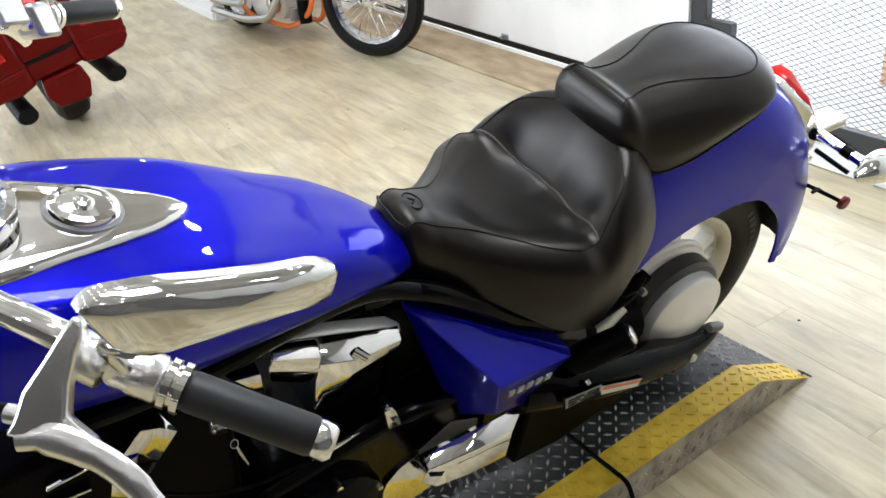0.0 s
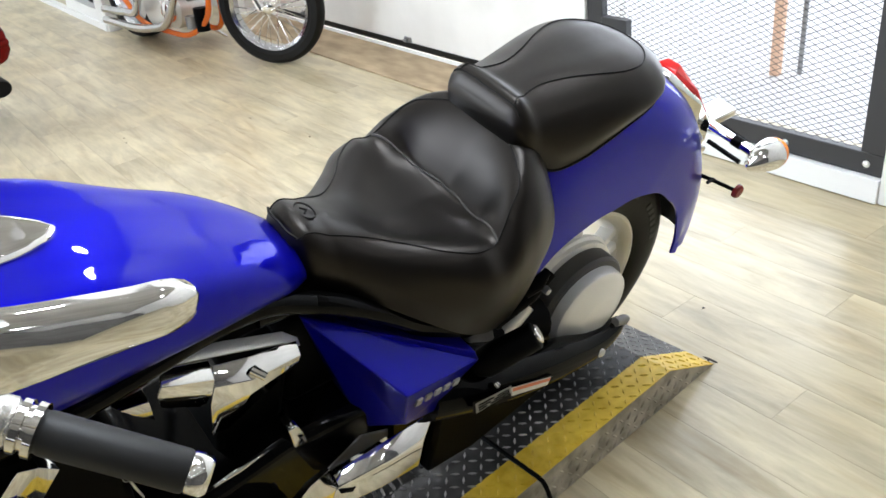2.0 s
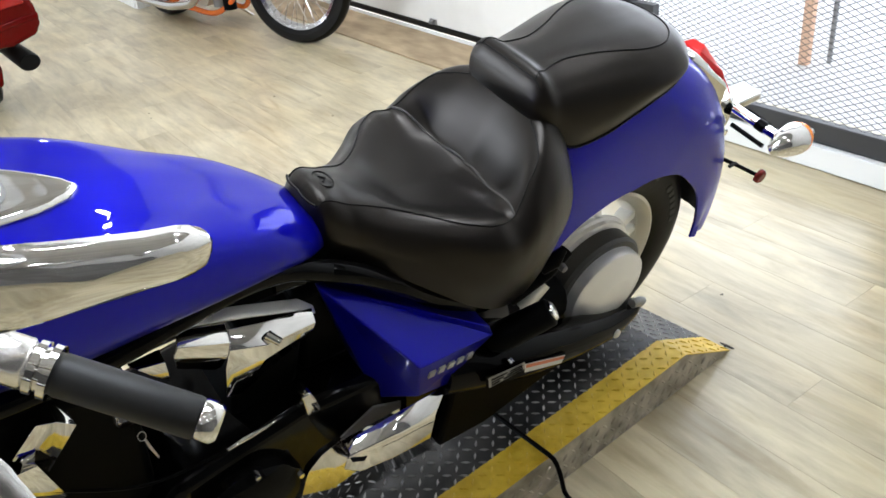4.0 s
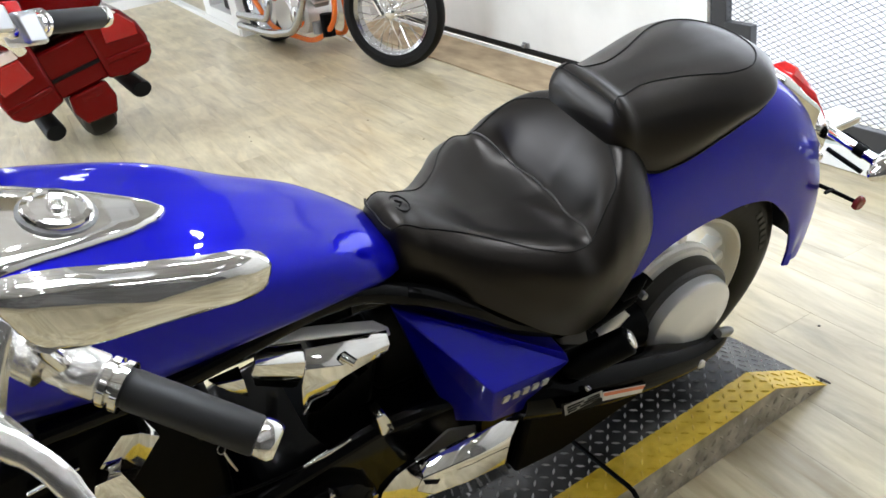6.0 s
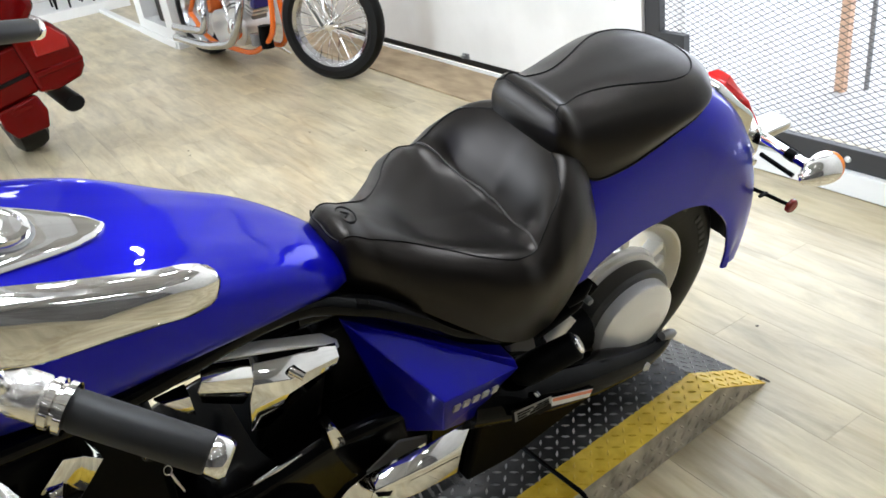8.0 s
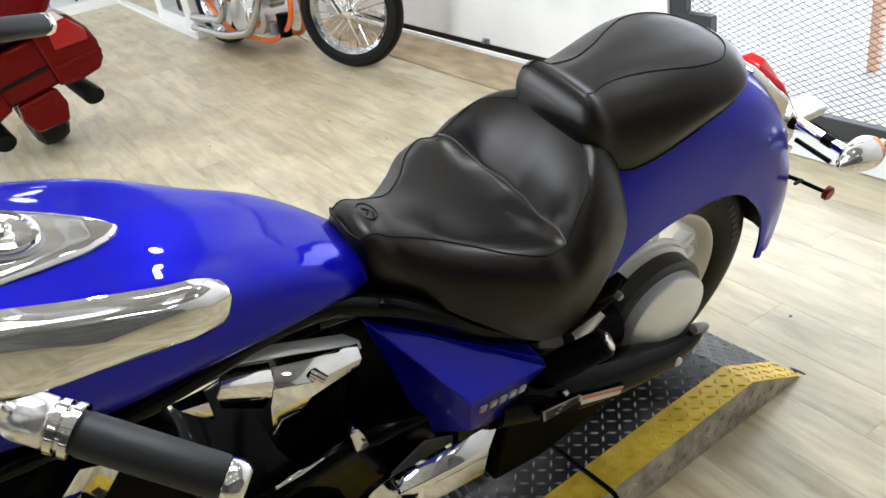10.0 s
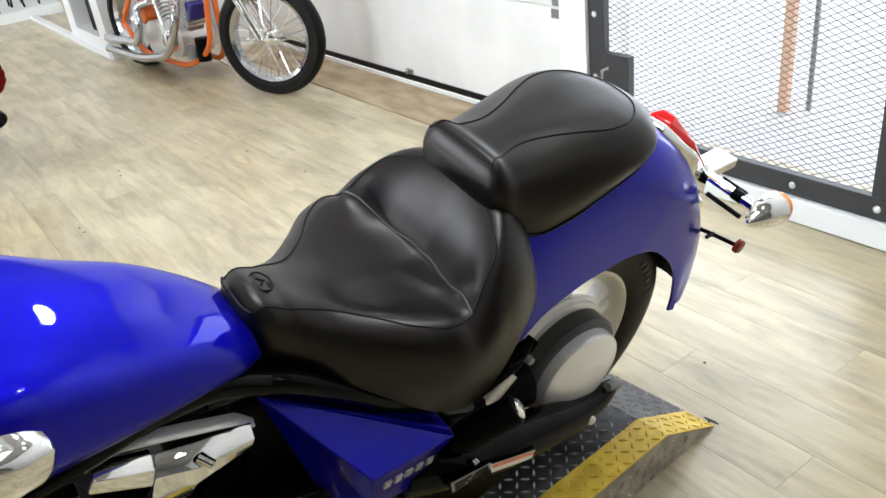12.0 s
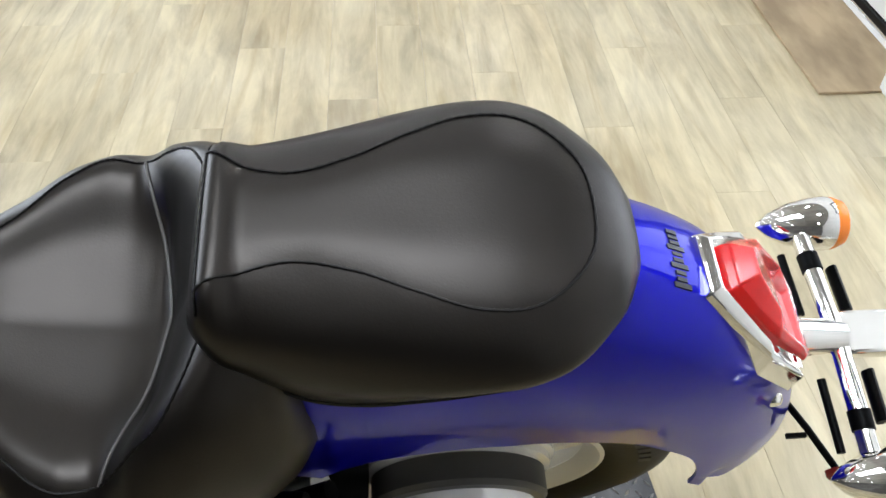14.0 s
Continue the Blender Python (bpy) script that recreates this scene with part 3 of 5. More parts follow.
def skin(rows, lift=0.0006):
    """Height of a lofted body's upper skin, as a function of x and y."""
    loops = shell(rows, 160, 40)
    xs_ = np.array([lp[0][0] for lp in loops])
    prof = []
    for lp in loops:
        half = np.array([(q[1], q[2]) for q in lp[:40]])
        top = int(np.argmax(half[:, 0])) + 1
        prof.append(half[:top])

    def z_at(x, y):
        i = int(np.clip(np.searchsorted(xs_, x) - 1, 0, len(xs_) - 2))
        k = float(np.clip((x - xs_[i]) / (xs_[i + 1] - xs_[i]), 0, 1))
        z0, z1 = (float(np.interp(abs(y), p[:, 0], p[:, 1])) for p in prof[i:i + 2])
        return z0 * (1 - k) + z1 * k + lift

    return z_at


def stitched(line, n, z_at, r0=0.0016, r1=0.0009):
    """A seam laid on a skin, its radius pulled in at every stitch."""
    pts = smooth_line(line, n)
    pts = [(x, y, z_at(x, y)) for x, y, z in pts]
    return pts, [r0 if k % 3 else r1 for k in range(n)]


on_seat = skin(SEAT)
for line in (*both(SIDE_SEAM), BACK_SEAM):
    pts, rad = stitched(line, 150, on_seat)
    tube("seam", pts, rad, M_WELT, seat, sides=6)
pts, rad = stitched(CREASE, 90, on_seat, 0.0021, 0.0019)
tube("piping", pts, rad, M_STITCH, seat, "grey piping along the seat's crease", sides=6)
NOSE = [(-0.606, 0.0435, 0.783), (-0.612, 0.03, 0.786), (-0.613, 0.0, 0.789), (-0.612, -0.03, 0.786), (-0.606, -0.0435, 0.783)]
tube("seam", NOSE, 0.0022, M_WELT, seat, n=20, sides=6)

# passenger's seat
PILLION = [(-0.222, [(0.000, 0.868), (0.043, 0.867), (0.063, 0.864), (0.081, 0.861), (0.084, 0.835), (0.077, 0.823)]),
           (-0.212, [(0.000, 0.890), (0.048, 0.889), (0.069, 0.887), (0.092, 0.866), (0.097, 0.828), (0.088, 0.808)]),
           (-0.176, [(0.000, 0.892), (0.033, 0.891), (0.053, 0.888), (0.098, 0.862), (0.112, 0.812), (0.101, 0.777)]),
           (-0.140, [(0.000, 0.894), (0.030, 0.893), (0.047, 0.889), (0.102, 0.865), (0.124, 0.808), (0.113, 0.757)]),
           (-0.084, [(0.000, 0.898), (0.040, 0.897), (0.060, 0.893), (0.113, 0.869), (0.136, 0.820), (0.127, 0.768)]),
           (-0.031, [(0.000, 0.901), (0.059, 0.900), (0.084, 0.895), (0.124, 0.873), (0.145, 0.834), (0.134, 0.790)]),
           (0.019, [(0.000, 0.903), (0.068, 0.901), (0.103, 0.893), (0.134, 0.873), (0.149, 0.848), (0.137, 0.810)]),
           (0.067, [(0.000, 0.901), (0.068, 0.899), (0.103, 0.891), (0.132, 0.873), (0.146, 0.852), (0.134, 0.823)]),
           (0.103, [(0.000, 0.897), (0.048, 0.895), (0.084, 0.889), (0.115, 0.873), (0.131, 0.854), (0.120, 0.829)]),
           (0.131, [(0.000, 0.889), (0.032, 0.887), (0.060, 0.883), (0.089, 0.870), (0.106, 0.853), (0.096, 0.831)]),
           (0.155, [(0.000, 0.874), (0.025, 0.873), (0.045, 0.870), (0.064, 0.862), (0.076, 0.850), (0.067, 0.832)]),
           (0.171, [(0.000, 0.856), (0.016, 0.855), (0.028, 0.853), (0.037, 0.849), (0.042, 0.843), (0.034, 0.833)])]
pill = body("passenger_seat", PILLION, 56, 24, M_LEATHER, bike, "black stitched leather passenger seat pad")
PSEAM = [(-0.212, -0.069, 0.889), (-0.176, -0.053, 0.890), (-0.140, -0.045, 0.890), (-0.084, -0.057, 0.894), (-0.031, -0.080, 0.895), (0.019, -0.098, 0.890), (0.064, -0.097, 0.882), (0.099, -0.074, 0.875), (0.119, -0.046, 0.872), (0.126, 0.000, 0.873)]
PSEAM += [(x, -y, z) for x, y, z in PSEAM[-2::-1]]
on_pill = skin(PILLION)
pts, rad = stitched(PSEAM, 240, on_pill)
tube("seam", pts, rad, M_WELT, pill, sides=6)
pts, rad = stitched([(-0.211, -0.085, 0.875), (-0.211, -0.07, 0.888), (-0.2115, 0.0, 0.892), (-0.211, 0.07, 0.888), (-0.211, 0.085, 0.875)], 60, on_pill)
tube("seam", pts, rad, M_WELT, pill, sides=6)
for sg in (-1, 1):
    tube("edge_welt", [(x, sg * row[5][0], row[5][1]) for x, row in PILLION[1:-1]], 0.003, M_WELT, pill, n=40, sides=6)

# rear fender: blue outside, black inside
EDGE = [(-8, 0.345), (0, 0.338), (8, 0.328), (21, 0.316), (35, 0.297), (51, 0.287), (66, 0.268), (80, 0.246), (101, 0.236), (120, 0.236), (140, 0.23)]
e_at, e_r = [e[0] for e in EDGE], [e[1] for e in EDGE]


CREST_DEG = np.linspace(-8, 140, 149)
CREST_R = catmull([-8, 8, 20, 32, 44, 58, 72, 86, 102, 120, 140], np.array([[0.467], [0.4645], [0.4655], [0.467], [0.480], [0.496], [0.510], [0.520], [0.516], [0.49], [0.455]]), 149)[1][:, 0]


def crest_radius(deg):
    """The fender's outline seen from the side: it flattens over the wheel towards the seat."""
    return np.interp(deg, CREST_DEG, CREST_R)


def fender_section(deg, skin=0.0):
    r_edge = float(np.interp(deg, e_at, e_r))
    crest = float(crest_radius(deg))
    half = float(np.interp(deg, [-8, 5, 25, 60, 140], [0.102, 0.104, 0.109, 0.117, 0.117]))
    prof = [(0, crest), (0.35 * half, crest - 0.006), (0.65 * half, crest - 0.024), (0.87 * half, crest - 0.062), (0.97 * half, crest - 0.105), (half, max(r_edge + 0.02, crest - 0.15)), (0.985 * half, r_edge)]
    prof = [(max(w - skin, 0), r - (skin if i < 6 else 0)) for i, (w, r) in enumerate(prof)]
    prof = smooth_line(prof, 16)
    full = [(-w, r) for w, r in prof[::-1]] + [(w, r) for w, r in prof[1:]]
    c, s = math.cos(radians(deg)), math.sin(radians(deg))
    return [(AX + r * c, w, AZ + r * s) for w, r in full]


loops = []
for deg in np.linspace(-8, 140, 60):
    outer, inner = fender_section(deg), fender_section(deg, 0.004)
    loops.append(outer + inner[::-1])
obj("rear_fender", *loft_data(loops, True, True), M_BLUE, bike, "deep blue glossy rear fender", sharp=50)
loops = [fender_section(d, 0.0055) for d in np.linspace(-7.9, 140, 40)]
obj("fender_lining", *loft_data(loops, False, False), M_BLACK, bike, "black inner fender")

# rear wheel
wheel = new("rear_wheel")
wheel.parent = bike
tyre = [(0.195, -0.062), (0.205, -0.074), (0.235, -0.084), (0.27, -0.085), (0.298, -0.076), (0.316, -0.055), (0.3245, -0.028), (0.3265, 0), (0.3245, 0.028), (0.316, 0.055), (0.298, 0.076), (0.27, 0.085), (0.235, 0.084), (0.205, 0.074), (0.195, 0.062)]
lathe("tyre", tyre, "y", (AX, 0, AZ), M_RUBBER, wheel, "black rubber tyre", sides=72)
for k in range(12):
    a0 = radians(8 + 5.2 * k + (12 if k > 5 else 0))
    v = [(AX + r * math.cos(a0 + q), y, AZ + r * math.sin(a0 + q)) for r in (0.252, 0.268) for q in (0.0, 0.055) for y in (-0.0850, -0.0866)]
    obj("sidewall_mark", v, box_data(0, 1, 0, 1, 0, 1)[1], M_RUBBERMARK, wheel, "raised bar on the tyre wall", smooth=False)
rim = [(0.178, -0.055), (0.205, -0.066), (0.209, -0.074), (0.200, -0.077), (0.190, -0.072), (0.176, -0.05), (0.165, -0.03), (0.165, 0.03), (0.176, 0.05), (0.19, 0.072), (0.2, 0.077), (0.209, 0.074), (0.205, 0.066)]
lathe("rim", rim, "y", (AX, 0, AZ), M_RIM, wheel, "cream-silver painted cast rim", sides=64, closed=True)
for k in range(5):
    a = radians(18 + 72 * k)
    c, s = math.cos(a), math.sin(a)
    for off in (-0.019, 0.019):
        v, f = [], []
        for r, hw, t, y in ((0.05, 0.012, 0.020, -0.045), (0.11, 0.009, 0.016, -0.046), (0.176, 0.012, 0.018, -0.036)):
            for dy in (-t, t):
                for dd in (off * (1 + r * 2) - hw, off * (1 + r * 2) + hw):
                    v.append((AX + r * c - dd * s, dy + y, AZ + r * s + dd * c))
        for i in range(2):
            b = i * 4
            f += [(b, b + 1, b + 5, b + 4), (b + 1, b + 3, b + 7, b + 5), (b + 3, b + 2, b + 6, b + 7), (b + 2, b, b + 4, b + 6)]
        f += [(0, 2, 3, 1), (8, 9, 11, 10)]
        obj("spoke", v, f, M_ALU, wheel, "bare aluminium cast spoke", smooth=True, bevel=0.003)
lathe("hub", [(0.0, -0.05), (0.075, -0.05), (0.08, -0.04), (0.08, 0.04), (0, 0.05)], "y", (AX, 0, AZ), M_RIM, wheel, sides=32)

# shaft drive casing on the hub
drive = new("final_drive")
drive.parent = bike
lathe("housing", [(0.0, -0.05), (0.134, -0.05), (0.138, -0.058), (0.138, -0.064), (0.132, -0.068), (0.131, -0.078), (0.120, -0.082), (0.118, -0.088)], "y", (AX, 0, AZ), M_SATIN, drive, "bright cast aluminium housing", sides=48)
lathe("band", [(0.112, -0.078), (0.122, -0.084), (0.122, -0.118), (0.116, -0.125), (0.100, -0.127)], "y", (AX, 0, AZ), M_RING, drive, "dark grey casting ring", sides=48)
lathe("cover", [(0.1045, -0.105), (0.1045, -0.143), (0.102, -0.150), (0.096, -0.154), (0.089, -0.156), (0.052, -0.172), (0.044, -0.1735), (0.0, -0.174)], "y", (AX, 0, AZ), M_SATIN, drive, "satin silver domed cover", sides=48)
lathe("bolt", [(0, -0.010), (0.006, -0.009), (0.008, 0), (0.008, 0.006)], "y", (-0.031, -0.146, 0.364), M_ALUDARK, drive, sides=10)
tube("shaft_tube", [(-0.42, -0.09, 0.40), (-0.25, -0.1, 0.375), (-0.1, -0.105, 0.35)], [0.045, 0.042, 0.05], M_BLACK, drive, "black drive shaft tube", sides=14)

# swing arm and its decals
SW = [(-0.42, -0.15, 0.375), (-0.34, -0.17, 0.362), (-0.24, -0.18, 0.335), (-0.1, -0.183, 0.292), (0.03, -0.18, 0.258), (0.09, -0.175, 0.256), (0.118, -0.172, 0.26)]
tube("swing_arm", SW, [0.05] * 9 + [0.049, 0.048, 0.047, 0.046, 0.045, 0.043, 0.041, 0.039, 0.037, 0.035, 0.032, 0.029, 0.026, 0.022, 0.014], M_GLOSS, bike, "gloss black swing arm", n=24, sides=14, flat=1.0)
# fuel tank
TANK = [(-1.36, [(0, 0.965), (0.05, 0.96), (0.09, 0.935), (0.11, 0.89), (0.105, 0.84), (0.07, 0.80)]),
        (-1.25, [(0, 0.992), (0.075, 0.991), (0.135, 0.979), (0.160, 0.912), (0.148, 0.835), (0.11, 0.79)]),
        (-1.12, [(0, 0.982), (0.078, 0.980), (0.149, 0.966), (0.176, 0.894), (0.165, 0.82), (0.125, 0.775)]),
        (-1.0, [(0, 0.948), (0.078, 0.945), (0.150, 0.935), (0.175, 0.866), (0.167, 0.805), (0.128, 0.765)]),
        (-0.9, [(0, 0.913), (0.072, 0.912), (0.139, 0.905), (0.163, 0.850), (0.160, 0.80), (0.123, 0.762)]),
        (-0.8, [(0, 0.872), (0.064, 0.870), (0.120, 0.857), (0.140, 0.815), (0.143, 0.785), (0.11, 0.752)]),
        (-0.7, [(0, 0.826), (0.052, 0.825), (0.096, 0.814), (0.113, 0.786), (0.117, 0.762), (0.09, 0.735)]),
        (-0.64, [(0, 0.792), (0.04, 0.789), (0.07, 0.778), (0.09, 0.762), (0.095, 0.742), (0.075, 0.72)]),
        (-0.612, [(0, 0.768), (0.03, 0.766), (0.055, 0.758), (0.072, 0.745), (0.076, 0.73), (0.06, 0.712)])]
tank = body("fuel_tank", TANK, 60, 22, M_BLUE, bike, "deep blue glossy teardrop fuel tank")


def tank_top(x, y):
    """Height of the tank's upper skin."""
    at, q = catmull([r[0] for r in TANK], [np.array(r[1]).ravel() for r in TANK], 200)
    row = q[int(np.argmin(abs(at - x)))].reshape(-1, 2)
    up = row[:5]
    return float(np.interp(abs(y), up[:, 0], up[:, 1]))


# chrome console on the tank: a teardrop plate that follows its skin
def console_half(x):
    return float(np.interp(x, [-1.34, -1.25, -1.12, -1.02, -0.96, -0.925, -0.912], [0.11, 0.115, 0.098, 0.066, 0.043, 0.02, 0.0]))


v, f = [], []
xs = np.concatenate([np.linspace(-1.3, -0.95, 20), np.linspace(-0.945, -0.912, 10)])
ys = np.linspace(-1, 1, 15)
for x in xs:
    for q in ys:
        y = q * console_half(x)
        v.append((x, y, tank_top(x, y) + 0.0055 - 0.006 * abs(q) ** 8))
for i in range(len(xs) - 1):
    for j in range(14):
        a = i * 15 + j
        f.append((a, a + 1, a + 16, a + 15))
console = obj("console", v, f, M_CHROME, bike, "chrome tank console", sharp=70)
md = console.modifiers.new("thick", "SOLIDIFY")
md.thickness, md.offset = 0.004, 1
cap = new("fuel_cap")
cap.parent = bike
cap.matrix_local = pose(-1.032, 0, tank_top(-1.032, 0) + 0.004, 0, 18.5, 0)
lathe("gasket", [(0.047, 0.0), (0.047, 0.006), (0.041, 0.006)], "z", (0, 0, 0), M_ALUDARK, cap, "grey seal ring", sides=40)
lathe("lid", [(0.042, 0.0), (0.0425, 0.010), (0.040, 0.015), (0.033, 0.017), (0.031, 0.014), (0.02, 0.0145), (0.0, 0.015)], "z", (0, 0, 0), M_CHROME, cap, "chrome filler lid", sides=40)
lathe("keyhole_cover", [(0.012, 0.014), (0.012, 0.018), (0.009, 0.020), (0, 0.020)], "z", (0, 0, 0), M_CHROME, cap, sides=20)
gauge = new("speedometer")
gauge.parent = bike
gauge.matrix_local = pose(-1.165, 0, tank_top(-1.165, 0) + 0.01, 0, 4, 0)
lathe("bezel", [(0.068, 0.0), (0.072, 0.012), (0.070, 0.024), (0.062, 0.027), (0.056, 0.022)], "z", (0, 0, 0), M_CHROME, gauge, "chrome bezel", sides=48)
lathe("dial", [(0.057, 0.016), (0.0, 0.016)], "z", (0, 0, 0), M_ALUDARK, gauge, "grey dial", sides=40)
M_GLASS = mat("gauge_glass", (1, 1, 1), 0.02, 0.0, Transmission_Weight=1.0, IOR=1.3)
lathe("glass", [(0.057, 0.022), (0.04, 0.026), (0.0, 0.028)], "z", (0, 0, 0), M_GLASS, gauge, sides=40).visible_shadow = False
box("odometer", -0.012, 0.012, -0.018, 0.018, 0.0162, 0.0172, M_TAN, gauge, "amber window")

# handlebar, controls and mirrors, both sides
def slab_data(outline, direction, depth):
    """A plate from a 3D outline, pushed along a direction."""
    o = [np.array(p, float) for p in outline]
    dv = np.array(direction, float) * depth
    k = len(o)
    return [tuple(p) for p in o] + [tuple(p + dv) for p in o], [tuple(range(k)), tuple(range(k, 2 * k))[::-1]] + [(i, (i + 1) % k, (i + 1) % k + k, i + k) for i in range(k)]


def handlebar(sgn):
    right = sgn > 0
    steer = lambda x, y, z: np.array((x + (0.17 * y if right else 0), sgn * y, z - (0.125 * y if right else 0)))
    S = lambda pts: [steer(*p) for p in pts]
    tube("handlebar", S([(-1.25, 0.03, 1.075), (-1.22, 0.10, 1.085), (-1.15, 0.25, 1.108), (-1.085, 0.350, 1.105), (-1.024, 0.408, 1.070), (-0.944, 0.482, 1.034)]), 0.0135, M_CHROME, bike, "chrome handlebar", n=30, sides=16)
    g0, g1 = steer(-1.024, 0.408, 1.070), steer(-0.946, 0.480, 1.035)
    d = (g1 - g0) / np.linalg.norm(g1 - g0)
    grip = new("grip")
    grip.parent = bike
    tube("rubber", [g0, g0 + d * 0.003, g1 - d * 0.003, g1], [0.0165, 0.0178, 0.0178, 0.017], M_GRIP, grip, "dark grey rubber sleeve", sides=28)
    tube("end_cap", [g1, g1 + d * 0.002, g1 + d * 0.014, g1 + d * 0.018, g1 + d * 0.0185], [0.016, 0.0175, 0.0175, 0.014, 0.006], M_CHROME, grip, "chrome end weight", sides=10)
    tube("collar", [g0 - d * 0.020, g0 - d * 0.018, g0 - d * 0.012, g0 - d * 0.011, g0 - d * 0.008, g0 - d * 0.007, g0 - d * 0.001, g0], [0.018, 0.022, 0.022, 0.0185, 0.0185, 0.0225, 0.0225, 0.018], M_CHROME, grip, "chrome collar", sides=20)
    ctl = new("switch_housing")
    ctl.parent = bike
    c0, c1 = g0 - d * 0.066, g0 - d * 0.020
    tube("shell", [c0, c0 + d * 0.004, c0 + d * 0.018, c0 + d * 0.020, c1 - d * 0.003, c1], [0.015, 0.0195, 0.0195, 0.021, 0.021, 0.018], M_POLISH, ctl, "polished switch housing", sides=8)
    into = np.array((0.405, sgn * -0.607, -0.684))
    T = lambda x, y, z: steer(x, y, z)
    outline = [(-1.097, 0.377, 1.152), (-1.083, 0.374, 1.163), (-1.078, 0.384, 1.157), (-1.090, 0.391, 1.143), (-1.104, 0.403, 1.124), (-1.114, 0.417, 1.106), (-1.101, 0.440, 1.094), (-1.128, 0.430, 1.087), (-1.144, 0.414, 1.091), (-1.158, 0.400, 1.095), (-1.146, 0.398, 1.108), (-1.136, 0.389, 1.121), (-1.115, 0.383, 1.137)]
    obj("perch", *slab_data([T(*p) for p in outline], into, 0.016), M_POLISH, ctl, "polished lever perch", bevel=0.0035)
    sc = T(-1.114, 0.399, 1.119)
    tube("pivot_screw", [sc - into * 0.0022, sc + into * 0.004], [0.007, 0.0085], M_POLISH, ctl, sides=18)
    tube("clamp", [T(-1.074, 0.372, 1.094), T(-1.090, 0.355, 1.104)], [0.0205, 0.0205], M_POLISH, ctl, "polished bar clamp", sides=14)
    lev = [T(*p) for p in ((-1.150, 0.405, 1.090), (-1.130, 0.419, 1.094), (-1.112, 0.437, 1.091), (-1.095, 0.459, 1.082), (-1.083, 0.483, 1.068), (-1.0755, 0.508, 1.05), (-1.072, 0.530, 1.032), (-1.068, 0.55, 1.012))]
    if right:
        lev = [q + np.array((-0.02, 0.0, -0.03)) for q in lev]
    tube("lever", lev, [0.009] * 3 + [0.013] * 5 + [0.0115] * 6 + [0.010] * 8 + [0.009] * 4, M_POLISH, ctl, "polished aluminium lever", n=26, sides=12, flat=0.55, up=-into)
    if right:
        up = np.array((-0.1, 0.25, 0.96))
        side = np.cross(d, up)
        side /= np.linalg.norm(side)

        def block(name, centre, half, material, label="", bevel=0.004):
            v2 = [tuple(centre + d * a * half[0] + side * b * half[1] + up * c * half[2]) for a in (-1, 1) for b in (-1, 1) for c in (-1, 1)]
            return obj(name, v2, box_data(0, 1, 0, 1, 0, 1)[1], material, ctl, label, bevel=bevel)

        block("switch_block", (c0 + c1) / 2 - up * 0.006, (0.022, 0.023, 0.026), M_SILVER, "silver switch block", 0.007)
        block("stop_switch", (c0 + c1) / 2 + up * 0.027 - d * 0.008, (0.014, 0.013, 0.009), M_RED, "red stop switch", 0.003)
        block("fluid_reservoir", c0 - d * 0.035 + up * 0.012, (0.026, 0.026, 0.02), M_SILVER, "polished brake fluid reservoir", 0.005)
    else:
        piv = T(-1.128, 0.40, 1.10)
        tube("cable", [piv, piv - d * 0.05 - np.array((0, 0, 0.02)), piv - d * 0.12 - np.array((0, 0, 0.08))], 0.005, M_BLACK, ctl, "black clutch cable", n=12, sides=8)
        tube("cable_adjuster", [T(-1.150, 0.385, 1.10), T(-1.142, 0.392, 1.10)], 0.008, M_POLISH, ctl, sides=12)


handlebar(-1)
handlebar(1)


def mirror(sgn):
    mir = new("mirror")
    mir.parent = bike
    S = lambda p: (p[0], sgn * p[1], p[2])
    outline = [(-0.093, 0.012), (-0.085, 0.028), (-0.06, 0.035), (0.0, 0.037), (0.06, 0.040), (0.094, 0.043), (0.104, 0.039), (0.108, 0.014), (0.105, 0.000), (0.096, -0.009), (0.06, -0.022), (0.02, -0.034), (-0.02, -0.046), (-0.047, -0.050), (-0.062, -0.043), (-0.080, -0.015)]
    o = smooth_line(outline + [outline[0]], 48)[:-1]
    c = o.mean(0)
    loops = []
    for k, dep in ((1.0, 0.012), (1.0, 0.001), (0.985, -0.004), (0.95, -0.0065), (0.87, -0.0095), (0.83, -0.0115), (0.70, -0.0135), (0.5, -0.0155), (0.25, -0.017), (0.02, -0.0175)):
        loops.append([tuple(c + (q - c) * k) + (dep,) for q in o])
    # local axes: u along the shell, v up, depth to the front-outside
    u = np.array((0.93, sgn * -0.02, -0.36))
    u /= np.linalg.norm(u)
    n = np.array((0.30, sgn * -0.85, -0.40))
    n -= u * (n @ u)
    n /= np.linalg.norm(n)
    vv = np.cross(n, u) if sgn < 0 else np.cross(u, n)
    if vv[2] < 0:
        vv = -vv
    org = np.array(S((-1.000, 0.452, 1.200)))
    loops = [[tuple(org + u * a * 0.95 + vv * b * 0.6 + n * dd) for a, b, dd in lp] for lp in loops]
    obj("shell", *loft_data(loops, True, True), M_CHROME, mir, "chrome teardrop mirror back", sharp=60)
    tube("stem", [S((-1.062, 0.385, 1.10)), S((-1.07, 0.39, 1.13)), tuple(org - u * 0.05 - vv * 0.03 + n * 0.01)], 0.007, M_CHROME, mir, "chrome mirror stem", n=12, sides=10)


mirror(-1)
mirror(1)

# blue side cover: a folded wedge
def faceted(name, verts, faces, material, parent, label="", bevel=0.003):
    return obj(name, verts, faces, material, parent, label, smooth=False, bevel=bevel)


